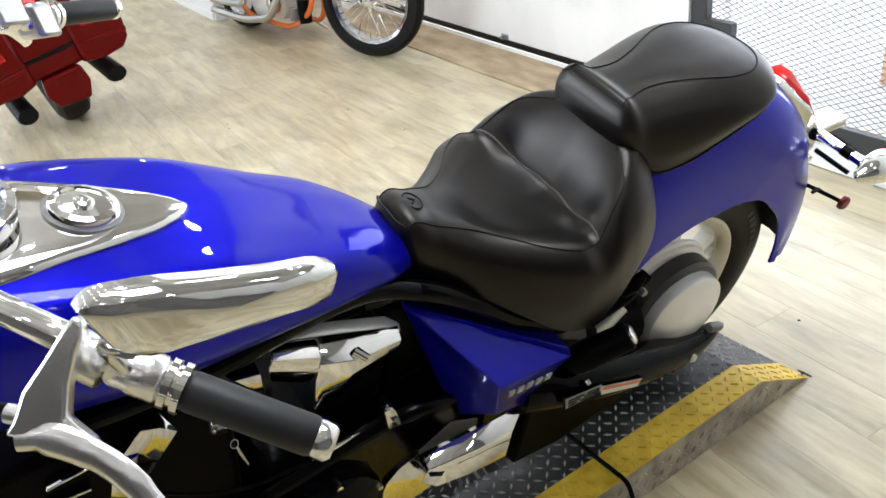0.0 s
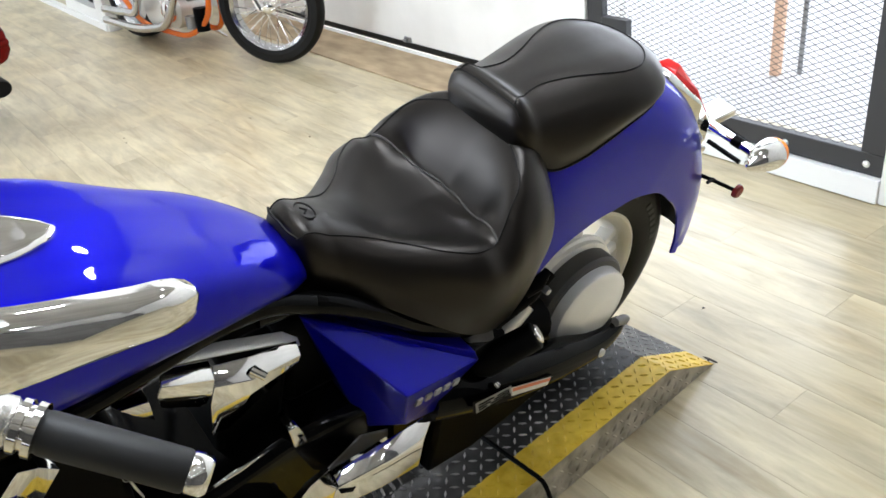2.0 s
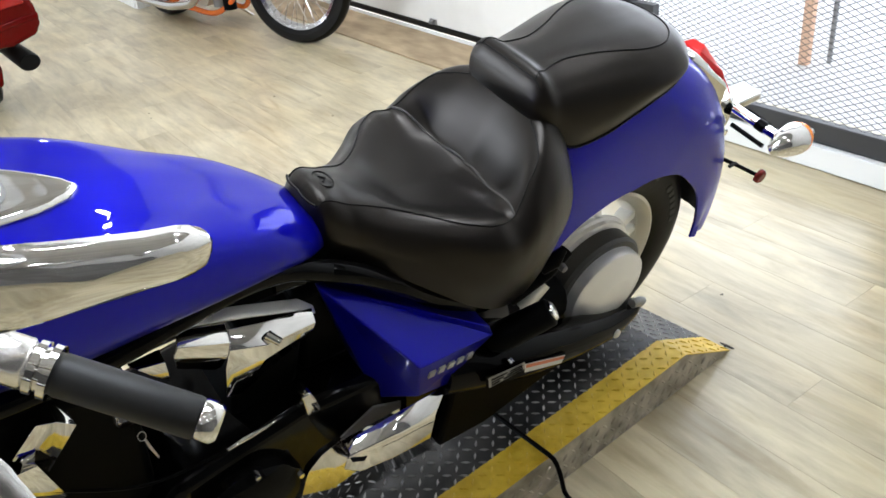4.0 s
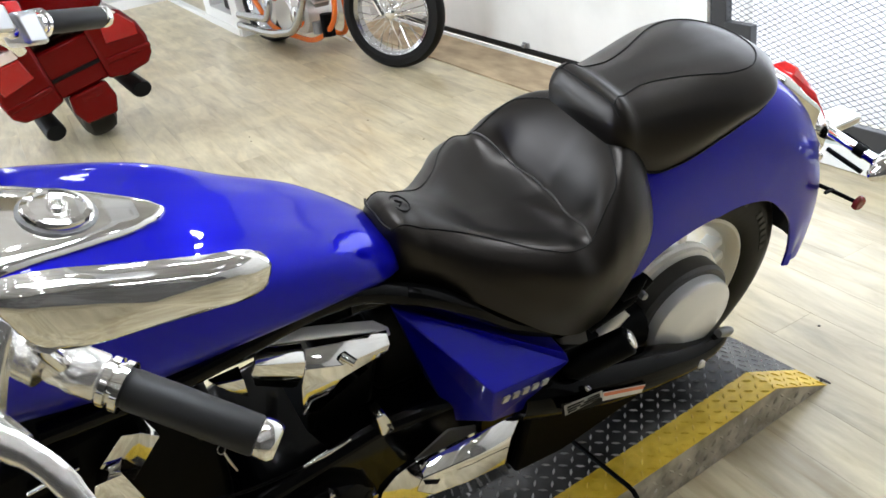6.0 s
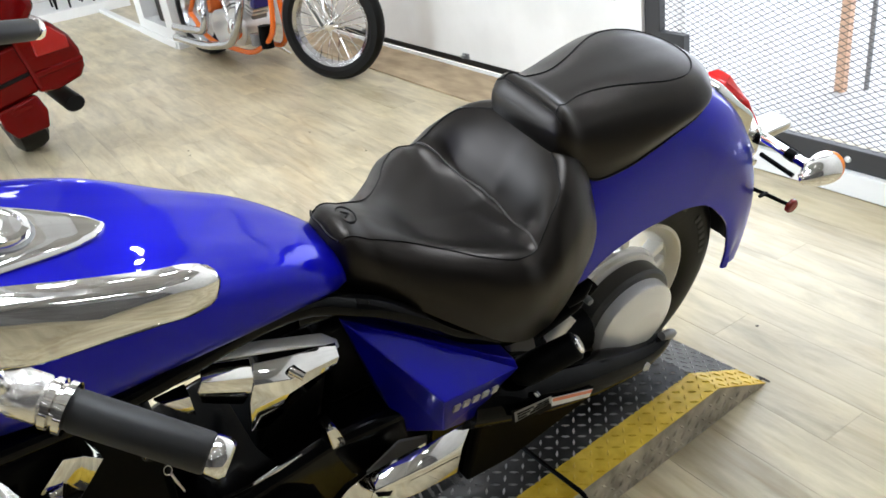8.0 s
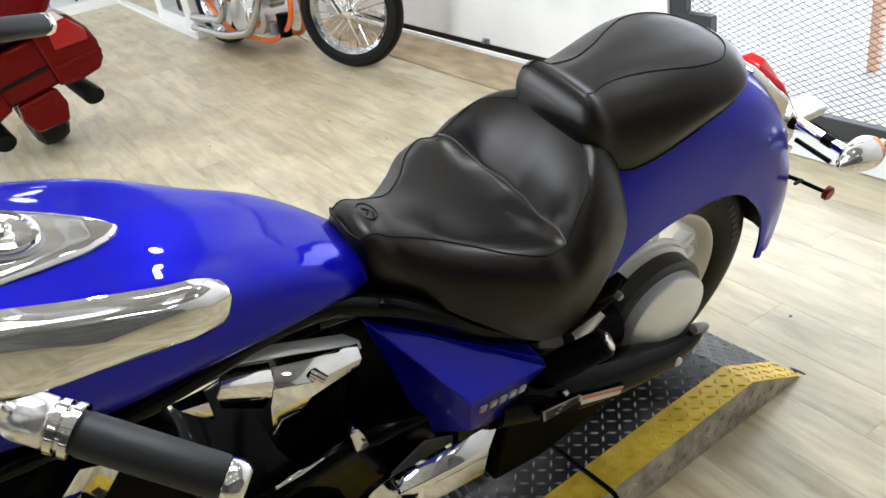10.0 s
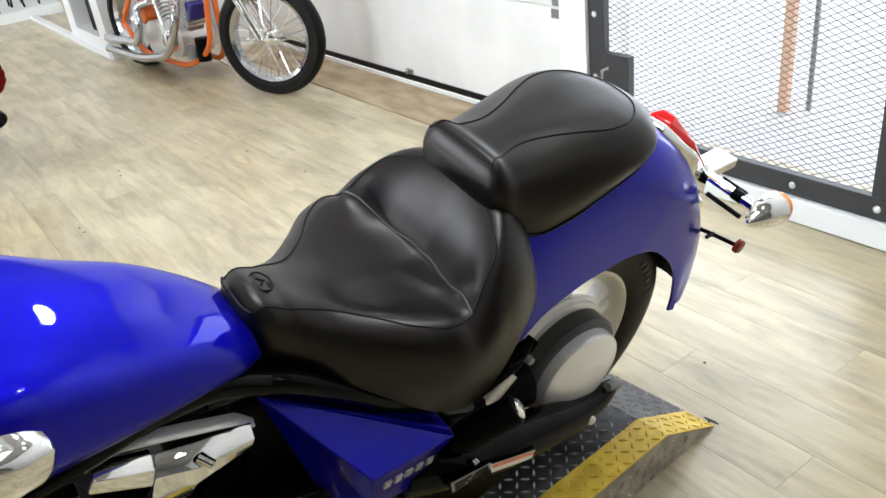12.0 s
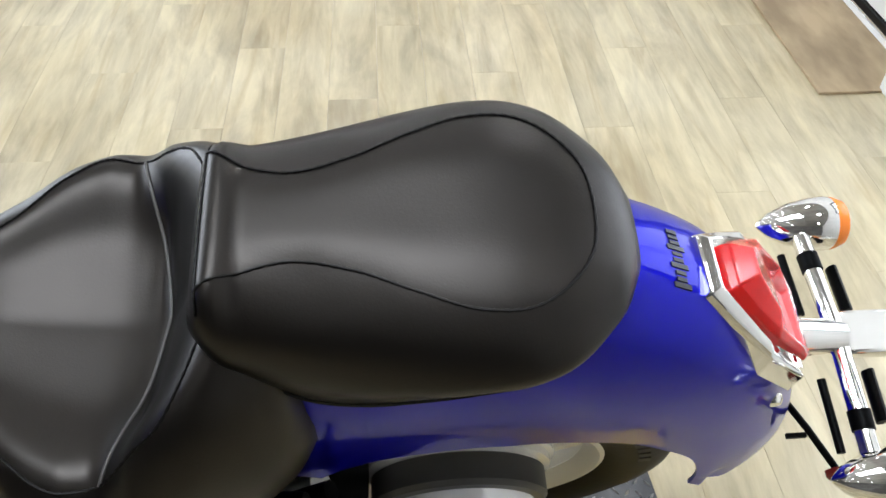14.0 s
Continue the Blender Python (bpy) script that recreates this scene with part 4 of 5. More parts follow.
A_, B_, B2, C_, D_, E_ = (-0.626, -0.068, 0.646), (-0.355, -0.197, 0.500), (-0.342, -0.195, 0.468), (-0.514, -0.208, 0.503), (-0.504, -0.196, 0.404), (-0.547, -0.128, 0.356)
F_, G_ = (-0.378, -0.188, 0.43), (-0.431, -0.184, 0.372)
inner = [(-0.618, -0.04, 0.634), (-0.355, -0.06, 0.500), (-0.342, -0.06, 0.468), (-0.39, -0.06, 0.42), (-0.44, -0.06, 0.365), (-0.5, -0.06, 0.36), (-0.545, -0.06, 0.352)]
vs = [A_, B_, B2, C_, D_, E_, F_, G_] + inner
cover_faces = [(0, 1, 2, 3), (0, 3, 4, 5), (3, 2, 6, 7, 4), (1, 0, 8, 9), (2, 1, 9, 10), (6, 2, 10, 11), (7, 6, 11, 12), (4, 7, 12, 13), (5, 4, 13, 14), (0, 5, 14, 8), (8, 14, 13, 12, 11, 10, 9)]
cover = faceted("side_cover", vs, cover_faces, M_BLUE, bike, "deep blue wedge-shaped side cover", 0.0025)
# maker's mark as plain silver blocks
a0, a1 = np.array((-0.494, -0.2045, 0.468)), np.array((-0.389, -0.2015, 0.456))
for k in range(5):
    m0, m1 = a0 + (a1 - a0) * (k / 5 + 0.015), a0 + (a1 - a0) * ((k + 1) / 5 - 0.06)
    up = np.array((0.0022, 0, 0.0058))
    q = [m0 - up, m1 - up, m1 + up, m0 + up]
    off = np.array((0, -0.0035, -0.001))
    vs = [tuple(p) for p in q] + [tuple(p + off) for p in q]
    obj("badge_block", vs, [(0, 1, 2, 3), (4, 5, 6, 7), (0, 1, 5, 4), (1, 2, 6, 5), (2, 3, 7, 6), (3, 0, 4, 7)], M_SILVER, cover, "silver badge block", smooth=False)
box("tank_bracket", -0.578, -0.535, -0.095, -0.05, 0.318, 0.38, M_BLUE, bike, "small blue bracket", bevel=0.004)

# engine: black cases, two finned cylinders, chrome covers
engine = new("engine")
engine.parent = bike
prism("crankcase", [(-0.98, 0.16), (-0.9, 0.12), (-0.5, 0.12), (-0.43, 0.18), (-0.42, 0.34), (-0.52, 0.42), (-0.7, 0.44), (-0.92, 0.40), (-1.0, 0.30)], "y", -0.135, 0.15, M_GLOSS, engine, "gloss black crankcase", bevel=0.02)
lathe("clutch_cover", [(0.0, -0.185), (0.05, -0.183), (0.085, -0.175), (0.105, -0.155), (0.11, -0.12)], "y", (-0.82, 0, 0.27), M_GLOSS, engine, "gloss black round cover", sides=36)
for k in range(6):
    a = radians(60 * k + 20)
    lathe("bolt", [(0, -0.006), (0.005, -0.006), (0.006, 0), (0.006, 0.01)], "y", (-0.82 + 0.1 * math.cos(a), -0.16, 0.27 + 0.1 * math.sin(a)), M_CHROME, engine, sides=8)


def cylinder_block(name, base, lean_deg, height):
    c, s = math.cos(radians(lean_deg)), math.sin(radians(lean_deg))
    blocks = []
    v, f = box_data(-0.06, 0.06, -0.07, 0.07, 0, height)
    blocks.append(([(base[0] + x * c + z * s, y, base[1] - x * s + z * c) for x, y, z in v], f))
    return obj(name, *joined(blocks), M_BLACK, engine, "black cylinder barrel", bevel=0.012)


prism("front_block", [(-1.34, 0.30), (-1.2, 0.12), (-0.95, 0.12), (-0.93, 0.62), (-1.08, 0.67), (-1.30, 0.64)], "y", -0.082, 0.09, M_BLACK, engine, "black front cylinder block", bevel=0.015)
cylinder_block("cylinder", (-0.74, 0.40), 10, 0.21)


def sheet(name, rows, material, parent, label="", thick=0.004, sharp=15):
    """A folded plate from rows of points."""
    k = len(rows[0])
    v = [p for r in rows for p in r]
    f = [(i * k + j, i * k + j + 1, (i + 1) * k + j + 1, (i + 1) * k + j) for i in range(len(rows) - 1) for j in range(k - 1)]
    ob = obj(name, v, f, material, parent, label, sharp=sharp)
    md = ob.modifiers.new("thick", "SOLIDIFY")
    md.thickness, md.offset = thick, 0
    md = ob.modifiers.new("edge", "BEVEL")
    md.width, md.segments = 0.0015, 2
    return ob


head = new("rear_head_cover")
head.parent = bike
tagged(head, "faceted chrome cylinder head cover")
sheet("facet", [[(-0.858, -0.094, 0.708), (-0.789, -0.094, 0.680)], [(-0.868, -0.118, 0.702), (-0.794, -0.118, 0.664)], [(-0.876, -0.122, 0.690), (-0.802, -0.122, 0.643)], [(-0.871, -0.105, 0.646), (-0.812, -0.105, 0.602)], [(-0.866, -0.085, 0.632), (-0.808, -0.085, 0.592)]], M_CHROME, head)
sheet("facet", [[(-0.787, -0.096, 0.667), (-0.730, -0.096, 0.648), (-0.650, -0.096, 0.632)], [(-0.797, -0.120, 0.650), (-0.740, -0.121, 0.626), (-0.655, -0.117, 0.622)], [(-0.808, -0.122, 0.620), (-0.748, -0.124, 0.602), (-0.660, -0.118, 0.612)], [(-0.811, -0.108, 0.535), (-0.785, -0.106, 0.524), (-0.664, -0.104, 0.588)]], M_CHROME, head)
# the rail's white reflection is put into a paler metal than the chrome facets
sheet("top_rail", [[(-0.850, -0.076, 0.702), (-0.830, -0.072, 0.706), (-0.752, -0.072, 0.676), (-0.664, -0.074, 0.640), (-0.640, -0.078, 0.614)], [(-0.852, -0.092, 0.696), (-0.832, -0.091, 0.698), (-0.755, -0.091, 0.668), (-0.667, -0.092, 0.632), (-0.643, -0.092, 0.610)]], M_SATIN, head, "top rail in pale metal that stands in for its white reflection", 0.006)
tube("cap_bolt", [(-0.735, -0.114, 0.640), (-0.722, -0.132, 0.632)], [0.008, 0.007], M_CHROME, head, sides=10)
front = new("front_head_cover")
front.parent = bike
tagged(front, "faceted chrome front cylinder head cover")
sheet("facet", [[(-0.930, -0.085, 0.672), (-0.884, -0.085, 0.674)], [(-0.923, -0.112, 0.684), (-0.886, -0.112, 0.676)], [(-0.902, -0.104, 0.646), (-0.883, -0.104, 0.626)]], M_CHROME, front)
sheet("facet", [[(-1.052, -0.085, 0.660), (-1.039, -0.085, 0.662), (-1.023, -0.085, 0.645)], [(-1.062, -0.116, 0.672), (-1.039, -0.117, 0.662), (-1.018, -0.117, 0.640)], [(-1.104, -0.106, 0.615), (-1.088, -0.105, 0.585), (-1.071, -0.104, 0.556)]], M_CHROME, front)
sheet("facet", [[(-1.110, -0.092, 0.592), (-1.084, -0.092, 0.580)], [(-1.118, -0.122, 0.602), (-1.080, -0.124, 0.604)], [(-1.128, -0.122, 0.570), (-1.063, -0.122, 0.512)], [(-1.125, -0.105, 0.512), (-1.084, -0.105, 0.478)]], M_CHROME, front)
sheet("fin", [[(-1.192, -0.09, 0.628), (-1.123, -0.09, 0.634)], [(-1.195, -0.12, 0.638), (-1.125, -0.12, 0.648)]], M_CHROME, front)
sheet("fin", [[(-1.204, -0.09, 0.588), (-1.144, -0.09, 0.588)], [(-1.206, -0.12, 0.602), (-1.146, -0.12, 0.600)]], M_CHROME, front)
tube("plug_lead", [(-0.83, -0.12, 0.418), (-0.785, -0.12, 0.425), (-0.741, -0.12, 0.431)], [0.0022, 0.005, 0.0018], M_CHROME, engine, "bright cable adjuster", sides=8)
tube("clutch_cable", [(-1.1, -0.12, 0.55), (-0.95, -0.125, 0.44), (-0.83, -0.12, 0.418)], 0.003, M_BLACK, engine, n=14, sides=6)
tube("hose", [(-0.734, -0.1, 0.353), (-0.717, -0.1, 0.287)], 0.004, M_ALU, engine, sides=8)
prism("case_tab", [(-0.697, 0.470), (-0.690, 0.477), (-0.680, 0.476), (-0.671, 0.451), (-0.661, 0.414), (-0.666, 0.409), (-0.686, 0.411), (-0.692, 0.420)], "y", -0.134, -0.10, M_CHROME, engine, "small rounded chrome tab", bevel=0.006)
lock = tube("ignition_lock", [(-0.952, -0.06, 0.58), (-0.955, -0.094, 0.572), (-0.956, -0.100, 0.570)], [0.018, 0.018, 0.013], M_CHROME, engine, "chrome ignition lock", sides=18)
key_ring = [(-0.944 + 0.006 * math.cos(a), -0.106, 0.536 + 0.011 * math.sin(a)) for a in np.linspace(0, 2 * math.pi, 21)]
tube("key_ring", key_ring, 0.0007, M_ALU, lock, "thin steel key ring", sides=6)
tube("key", [(-0.941, -0.107, 0.525), (-0.938, -0.108, 0.505), (-0.931, -0.108, 0.472)], [0.002, 0.0026, 0.0016], M_ALU, lock, "flat steel key", sides=8)

# chrome lower cover beside the foot rest: a rounded bar in front of a curved plate
low = new("lower_cover")
low.parent = bike
tagged(low, "long chrome lower engine cover")
BAR_ROWS = [[(-0.420, -0.172, 0.351), (-0.535, -0.172, 0.350), (-0.618, -0.172, 0.349), (-0.643, -0.174, 0.345)],
            [(-0.464, -0.200, 0.325), (-0.553, -0.200, 0.335), (-0.618, -0.200, 0.343), (-0.645, -0.194, 0.340)],
            [(-0.469, -0.204, 0.317), (-0.556, -0.204, 0.328), (-0.622, -0.204, 0.336), (-0.652, -0.196, 0.333)],
            [(-0.478, -0.207, 0.269), (-0.562, -0.207, 0.275), (-0.632, -0.206, 0.292), (-0.660, -0.197, 0.312)],
            [(-0.474, -0.201, 0.257), (-0.560, -0.201, 0.263), (-0.630, -0.200, 0.280), (-0.656, -0.192, 0.302)],
            [(-0.442, -0.180, 0.172), (-0.556, -0.180, 0.184), (-0.610, -0.176, 0.225), (-0.640, -0.172, 0.262)]]
sheet("outer_bar", BAR_ROWS, M_CHROME, low, "chrome outer bar with a flat top", 0.003, 28)
sheet("back_plate", [[(-0.455, -0.130, 0.292), (-0.572, -0.131, 0.296), (-0.632, -0.132, 0.301), (-0.673, -0.133, 0.290), (-0.703, -0.134, 0.263), (-0.726, -0.135, 0.200), (-0.735, -0.135, 0.12)],
                     [(-0.462, -0.137, 0.297), (-0.575, -0.139, 0.301), (-0.634, -0.140, 0.304), (-0.672, -0.141, 0.292), (-0.701, -0.142, 0.264), (-0.724, -0.143, 0.200), (-0.733, -0.143, 0.12)],
                     [(-0.470, -0.150, 0.240), (-0.570, -0.155, 0.240), (-0.620, -0.157, 0.235), (-0.645, -0.158, 0.225), (-0.655, -0.158, 0.205), (-0.662, -0.158, 0.160), (-0.665, -0.158, 0.10)],
                     [(-0.470, -0.145, 0.10), (-0.55, -0.147, 0.10), (-0.58, -0.148, 0.10), (-0.60, -0.149, 0.10), (-0.61, -0.15, 0.098), (-0.62, -0.15, 0.095), (-0.63, -0.15, 0.09)]], M_CHROME, low, "curved chrome plate", 0.003, 28)
# solid black patch standing in for the dark inside of a hole
prism("end_hole_patch", [(-0.648, 0.336), (-0.618, 0.328), (-0.624, 0.318)], "y", -0.2075, -0.19, M_BLACK, low)
prism("gearbox_plate", [(-0.634, 0.305), (-0.560, 0.350), (-0.461, 0.300), (-0.5, 0.285)], "y", -0.138, -0.06, M_ALUDARK, bike, "grey gearbox casting", bevel=0.004)

# frame: backbone rails, seat rails, black side panels
tube("frame_rail", [(-1.15, -0.085, 0.70), (-0.964, -0.1, 0.715), (-0.865, -0.1, 0.730), (-0.761, -0.098, 0.744), (-0.68, -0.092, 0.728), (-0.62, -0.1, 0.70)], 0.018, M_GLOSS, bike, "gloss black frame rail", n=24, sides=12)
tube("frame_rail", [(-1.15, 0.085, 0.70), (-0.964, 0.1, 0.715), (-0.865, 0.1, 0.730), (-0.761, 0.098, 0.744), (-0.68, 0.092, 0.728), (-0.62, 0.1, 0.70)], 0.018, M_GLOSS, bike, "gloss black frame rail", n=24, sides=12)
for sg in (-1, 1):
    tube("seat_rail", [(-0.70, sg * 0.070, 0.694), (-0.64, sg * 0.076, 0.690), (-0.58, sg * 0.096, 0.672), (-0.50, sg * 0.118, 0.62), (-0.41, sg * 0.13, 0.54), (-0.33, sg * 0.138, 0.495), (-0.24, sg * 0.135, 0.50)], 0.019, M_GLOSS, bike, "gloss black seat rail", n=30, sides=12)
box("air_box", -0.66, -0.34, -0.058, 0.058, 0.42, 0.63, M_BLACK, bike, "black air box under the seat", bevel=0.02)
box("tank_tunnel", -1.2, -0.66, -0.058, 0.058, 0.64, 0.745, M_BLACK, bike, "black frame spine under the tank", bevel=0.015)
prism("battery_cover", [(-0.50, 0.40), (-0.305, 0.43), (-0.255, 0.40), (-0.258, 0.332), (-0.319, 0.226), (-0.316, 0.134), (-0.42, 0.116), (-0.5, 0.17)], "y", -0.148, -0.04, M_GLOSS, bike, "gloss black lower panel", bevel=0.006)
prism("under_seat_box", [(-0.33, 0.49), (-0.255, 0.455), (-0.235, 0.385), (-0.30, 0.40)], "y", -0.132, -0.05, M_ALUDARK, bike, "grey plastic box under the seat", bevel=0.006)
prism("lower_tray", [(-0.42, 0.13), (-0.30, 0.12), (-0.1, 0.17), (-0.1, 0.24), (-0.25, 0.29), (-0.40, 0.31)], "y", -0.168, -0.13, M_BLACK, bike, "black lower tray", bevel=0.01)
tube("linkage", [(-0.24, -0.115, 0.36), (-0.19, -0.118, 0.40), (-0.15, -0.115, 0.43)], 0.022, M_ALU, bike, "bare aluminium linkage", sides=10)
tube("clip", [(-0.205, -0.155, 0.525), (-0.18, -0.16, 0.54), (-0.155, -0.158, 0.555)], [0.012, 0.016, 0.008], M_BLACK, bike, "black brake hose clip", sides=10)
lathe("clip_bolt", [(0, -0.008), (0.007, -0.007), (0.008, 0), (0.008, 0.005)], "y", (-0.168, -0.175, 0.528), M_ALUDARK, bike, sides=10)
tube("torque_arm", [(-0.26, -0.14, 0.46), (-0.18, -0.15, 0.50), (-0.13, -0.145, 0.53)], 0.014, M_BLACK, bike, "black torque arm", sides=10)

# folded passenger foot rest
peg = new("foot_rest")
peg.parent = bike
p0, p1 = np.array((-0.318, -0.185, 0.432)), np.array((-0.236, -0.228, 0.498))
d_ = (p1 - p0) / np.linalg.norm(p1 - p0)
tube("bar", [p0 - d_ * 0.02, p0, p0 + d_ * 0.03, p1 - d_ * 0.004, p1], [0.018, 0.03, 0.03, 0.027, 0.022], M_BLACK, peg, "black folded foot rest", sides=14)
tube("end_cap", [p1, p1 + d_ * 0.004, p1 + d_ * 0.006], [0.019, 0.019, 0.015], M_CHROME, peg, "chrome end ring", sides=20)
tube("hinge_bolt", [(-0.31, -0.215, 0.395), (-0.309, -0.224, 0.393)], 0.006, M_CHROME, peg, sides=10)
lathe("arm_bolt", [(0, -0.008), (0.006, -0.008), (0.0105, -0.005), (0.0105, 0.01)], "y", (0.012, -0.212, 0.262), M_ALU, bike, "silver socket bolt", sides=14)
tube("axle_adjuster", [(0.085, -0.182, 0.285), (0.118, -0.18, 0.272), (0.132, -0.178, 0.266)], [0.010, 0.012, 0.008], M_ALUDARK, bike, "steel axle adjuster", sides=10)


def decal(name, q, material, label, parent=bike):
    q = [np.array(p, float) for p in q]
    n = np.cross(q[1] - q[0], q[3] - q[0])
    n = n / np.linalg.norm(n) * (1 if n[1] < 0 else -1)
    vs = [tuple(p) for p in q] + [tuple(p + n * 0.0008) for p in q]
    return obj(name, vs, [(0, 1, 2, 3), (4, 5, 6, 7), (0, 1, 5, 4), (1, 2, 6, 5), (2, 3, 7, 6), (3, 0, 4, 7)], material, parent, label, smooth=False)


def lerp4(q, u, w):
    q = [np.array(p, float) for p in q]
    return q[0] * (1 - u) * (1 - w) + q[1] * u * (1 - w) + q[2] * u * w + q[3] * (1 - u) * w


LAB = [(-0.366, -0.228, 0.365), (-0.280, -0.230, 0.366), (-0.285, -0.230, 0.388), (-0.372, -0.228, 0.398)]
LAB2 = [(-0.280, -0.231, 0.354), (-0.177, -0.231, 0.312), (-0.171, -0.231, 0.333), (-0.284, -0.231, 0.382)]
plate_ = decal("label_plate", [(-0.370, -0.226, 0.360), (-0.172, -0.229, 0.308), (-0.167, -0.229, 0.336), (-0.376, -0.226, 0.402)], M_BLACK, "black plate with printed labels")
l1 = decal("warning_label", [tuple(np.array(p) + (0, -0.0015, 0)) for p in LAB], M_GREYDECAL, "silver printed label", plate_)
for r in range(3):
    for u0, u1 in ((0.06, 0.30 + 0.1 * r), (0.38 + 0.1 * r, 0.92)):
        w0 = 0.15 + r * 0.27
        q = [lerp4(LAB, u0, w0), lerp4(LAB, u1, w0), lerp4(LAB, u1, w0 + 0.14), lerp4(LAB, u0, w0 + 0.14)]
        decal("text_bar", [tuple(p + (0, -0.003, 0)) for p in q], M_BLACK, "", plate_)
l2 = decal("warning_label", [tuple(np.array(p) + (0, -0.0015, 0)) for p in LAB2], M_WHITE, "white label with an orange band", plate_)
decal("orange_band", [tuple(lerp4(LAB2, u, w) + (0, -0.003, 0)) for u, w in ((0.02, 0.6), (0.98, 0.6), (0.98, 0.95), (0.02, 0.95))], M_ORANGEDECAL, "orange band", plate_)

# seat badge: an oval ring pressed into the nose
ring = [(-0.567 + 0.014 * math.cos(a), 0.022 * math.sin(a), 0.7885 - 0.0035 * math.cos(a)) for a in np.linspace(0, 2 * math.pi, 33)]
tube("badge_ring", ring, 0.0016, M_WELT, seat, "pressed oval badge", sides=6)
tube("badge_mark", [(-0.572, -0.008, 0.790), (-0.563, 0.0, 0.7885), (-0.572, 0.008, 0.790)], 0.002, M_WELT, seat, sides=6)

# tail: lamp, turn signals, plate bracket, reflector
def crest_z(a):
    """Height of the fender's crest at x = a."""
    turn = np.radians(CREST_DEG[8:113])
    x, z = AX + CREST_R[8:113] * np.cos(turn), AZ + CREST_R[8:113] * np.sin(turn)
    return float(np.interp(a, x[::-1], z[::-1]))


lampset = new("tail_lamp")
lampset.parent = bike


BEZ = [(0.255, 0.036), (0.290, 0.056), (0.338, 0.079), (0.404, 0.073), (0.428, 0.055)]
LENS = [(0.284, 0.028), (0.308, 0.044), (0.346, 0.062), (0.404, 0.058), (0.426, 0.042)]


def lamp_mesh(name, rows, material, label, tip):
    loops = []
    for outline, scale, lift in rows:
        full = outline + [(a, -w) for a, w in outline[::-1]]
        ca = sum(a for a, w in full) / len(full)
        loops.append([(ca + (a - ca) * scale, w * scale, crest_z(a) + lift + max(0.0, a - 0.30) * tip - (0.9 * w * w)) for a, w in full])
    return obj(name, *loft_data(loops, True, True), material, lampset, label, sharp=25, bevel=0.002)


lamp_mesh("bezel", [(BEZ, 1.0, -0.05), (BEZ, 1.0, -0.006), (BEZ, 0.93, 0.002), (BEZ, 0.80, 0.004)], M_CHROME, "chrome tail lamp bezel", 0.26)
lamp_mesh("lens", [(LENS, 1.0, -0.006), (LENS, 0.98, 0.008), (LENS, 0.86, 0.018), (LENS, 0.55, 0.023)], M_RED, "red faceted lens", 0.34)
BAR_H = 0.568
tube("signal_bar", [(0.492, -0.145, BAR_H - 0.004), (0.495, 0, BAR_H), (0.492, 0.145, BAR_H - 0.004)], 0.0115, M_CHROME, bike, "chrome turn signal bar", sides=16)
tube("bracket_stem", [(0.40, 0, 0.575), (0.45, 0, 0.572), (0.50, 0, BAR_H)], [0.030, 0.026, 0.020], M_CHROME, bike, "chrome bracket stem", sides=12)
box("plate_bracket", 0.50, 0.597, -0.024, 0.034, 0.552, 0.574, M_CHROME, bike, "chrome number plate bracket", bevel=0.004)
for sg in (-1, 1):
    tube("collar", [(0.493, sg * 0.094, BAR_H - 0.002), (0.4925, sg * 0.118, BAR_H - 0.003)], 0.0135, M_BLACK, bike, "black rubber collar", sides=16)
    sig = new("turn_signal")
    sig.parent = bike
    lathe("housing", [(0.0, -0.068), (0.004, -0.066), (0.016, -0.052), (0.028, -0.026), (0.035, 0.004), (0.037, 0.022), (0.036, 0.03)], "x", (0.508, sg * 0.171, 0.557), M_CHROME, sig, "chrome bullet housing", sides=28)
    lathe("lens", [(0.0355, 0.028), (0.036, 0.034), (0.031, 0.047), (0.018, 0.054), (0.0, 0.056)], "x", (0.508, sg * 0.171, 0.557), M_AMBER, sig, "amber lens", sides=28)
    tube("guard_rod", [(0.528, sg * 0.04, 0.553), (0.527, sg * 0.105, 0.551)], 0.0065, M_BLACK, bike, "black rubber rod", sides=8, flat=1.6)
    tube("guard_rod", [(0.474, sg * 0.044, 0.54), (0.474, sg * 0.135, 0.535)], 0.0055, M_BLACK, bike, "black rubber rod", sides=8)
tube("reflector_stalk", [(0.455, -0.02, 0.452), (0.49, -0.075, 0.44), (0.52, -0.128, 0.428)], 0.005, M_BLACK, bike, "black reflector stalk", sides=8)
lathe("reflector", [(0.0, -0.007), (0.014, -0.006), (0.0175, -0.002), (0.0175, 0.006), (0, 0.007)], "y", (0.523, -0.134, 0.427), M_MAROON, bike, "round maroon reflector", sides=20)
lathe("fender_bolt", [(0, -0.006), (0.008, -0.005), (0.011, 0), (0.011, 0.006)], "y", (0.392, -0.078, 0.570), M_CHROME, bike, "chrome fender bolt", sides=16)
box("fender_slot", 0.452, 0.478, -0.0915, -0.085, 0.452, 0.458, M_BLACK, bike, "black slot")
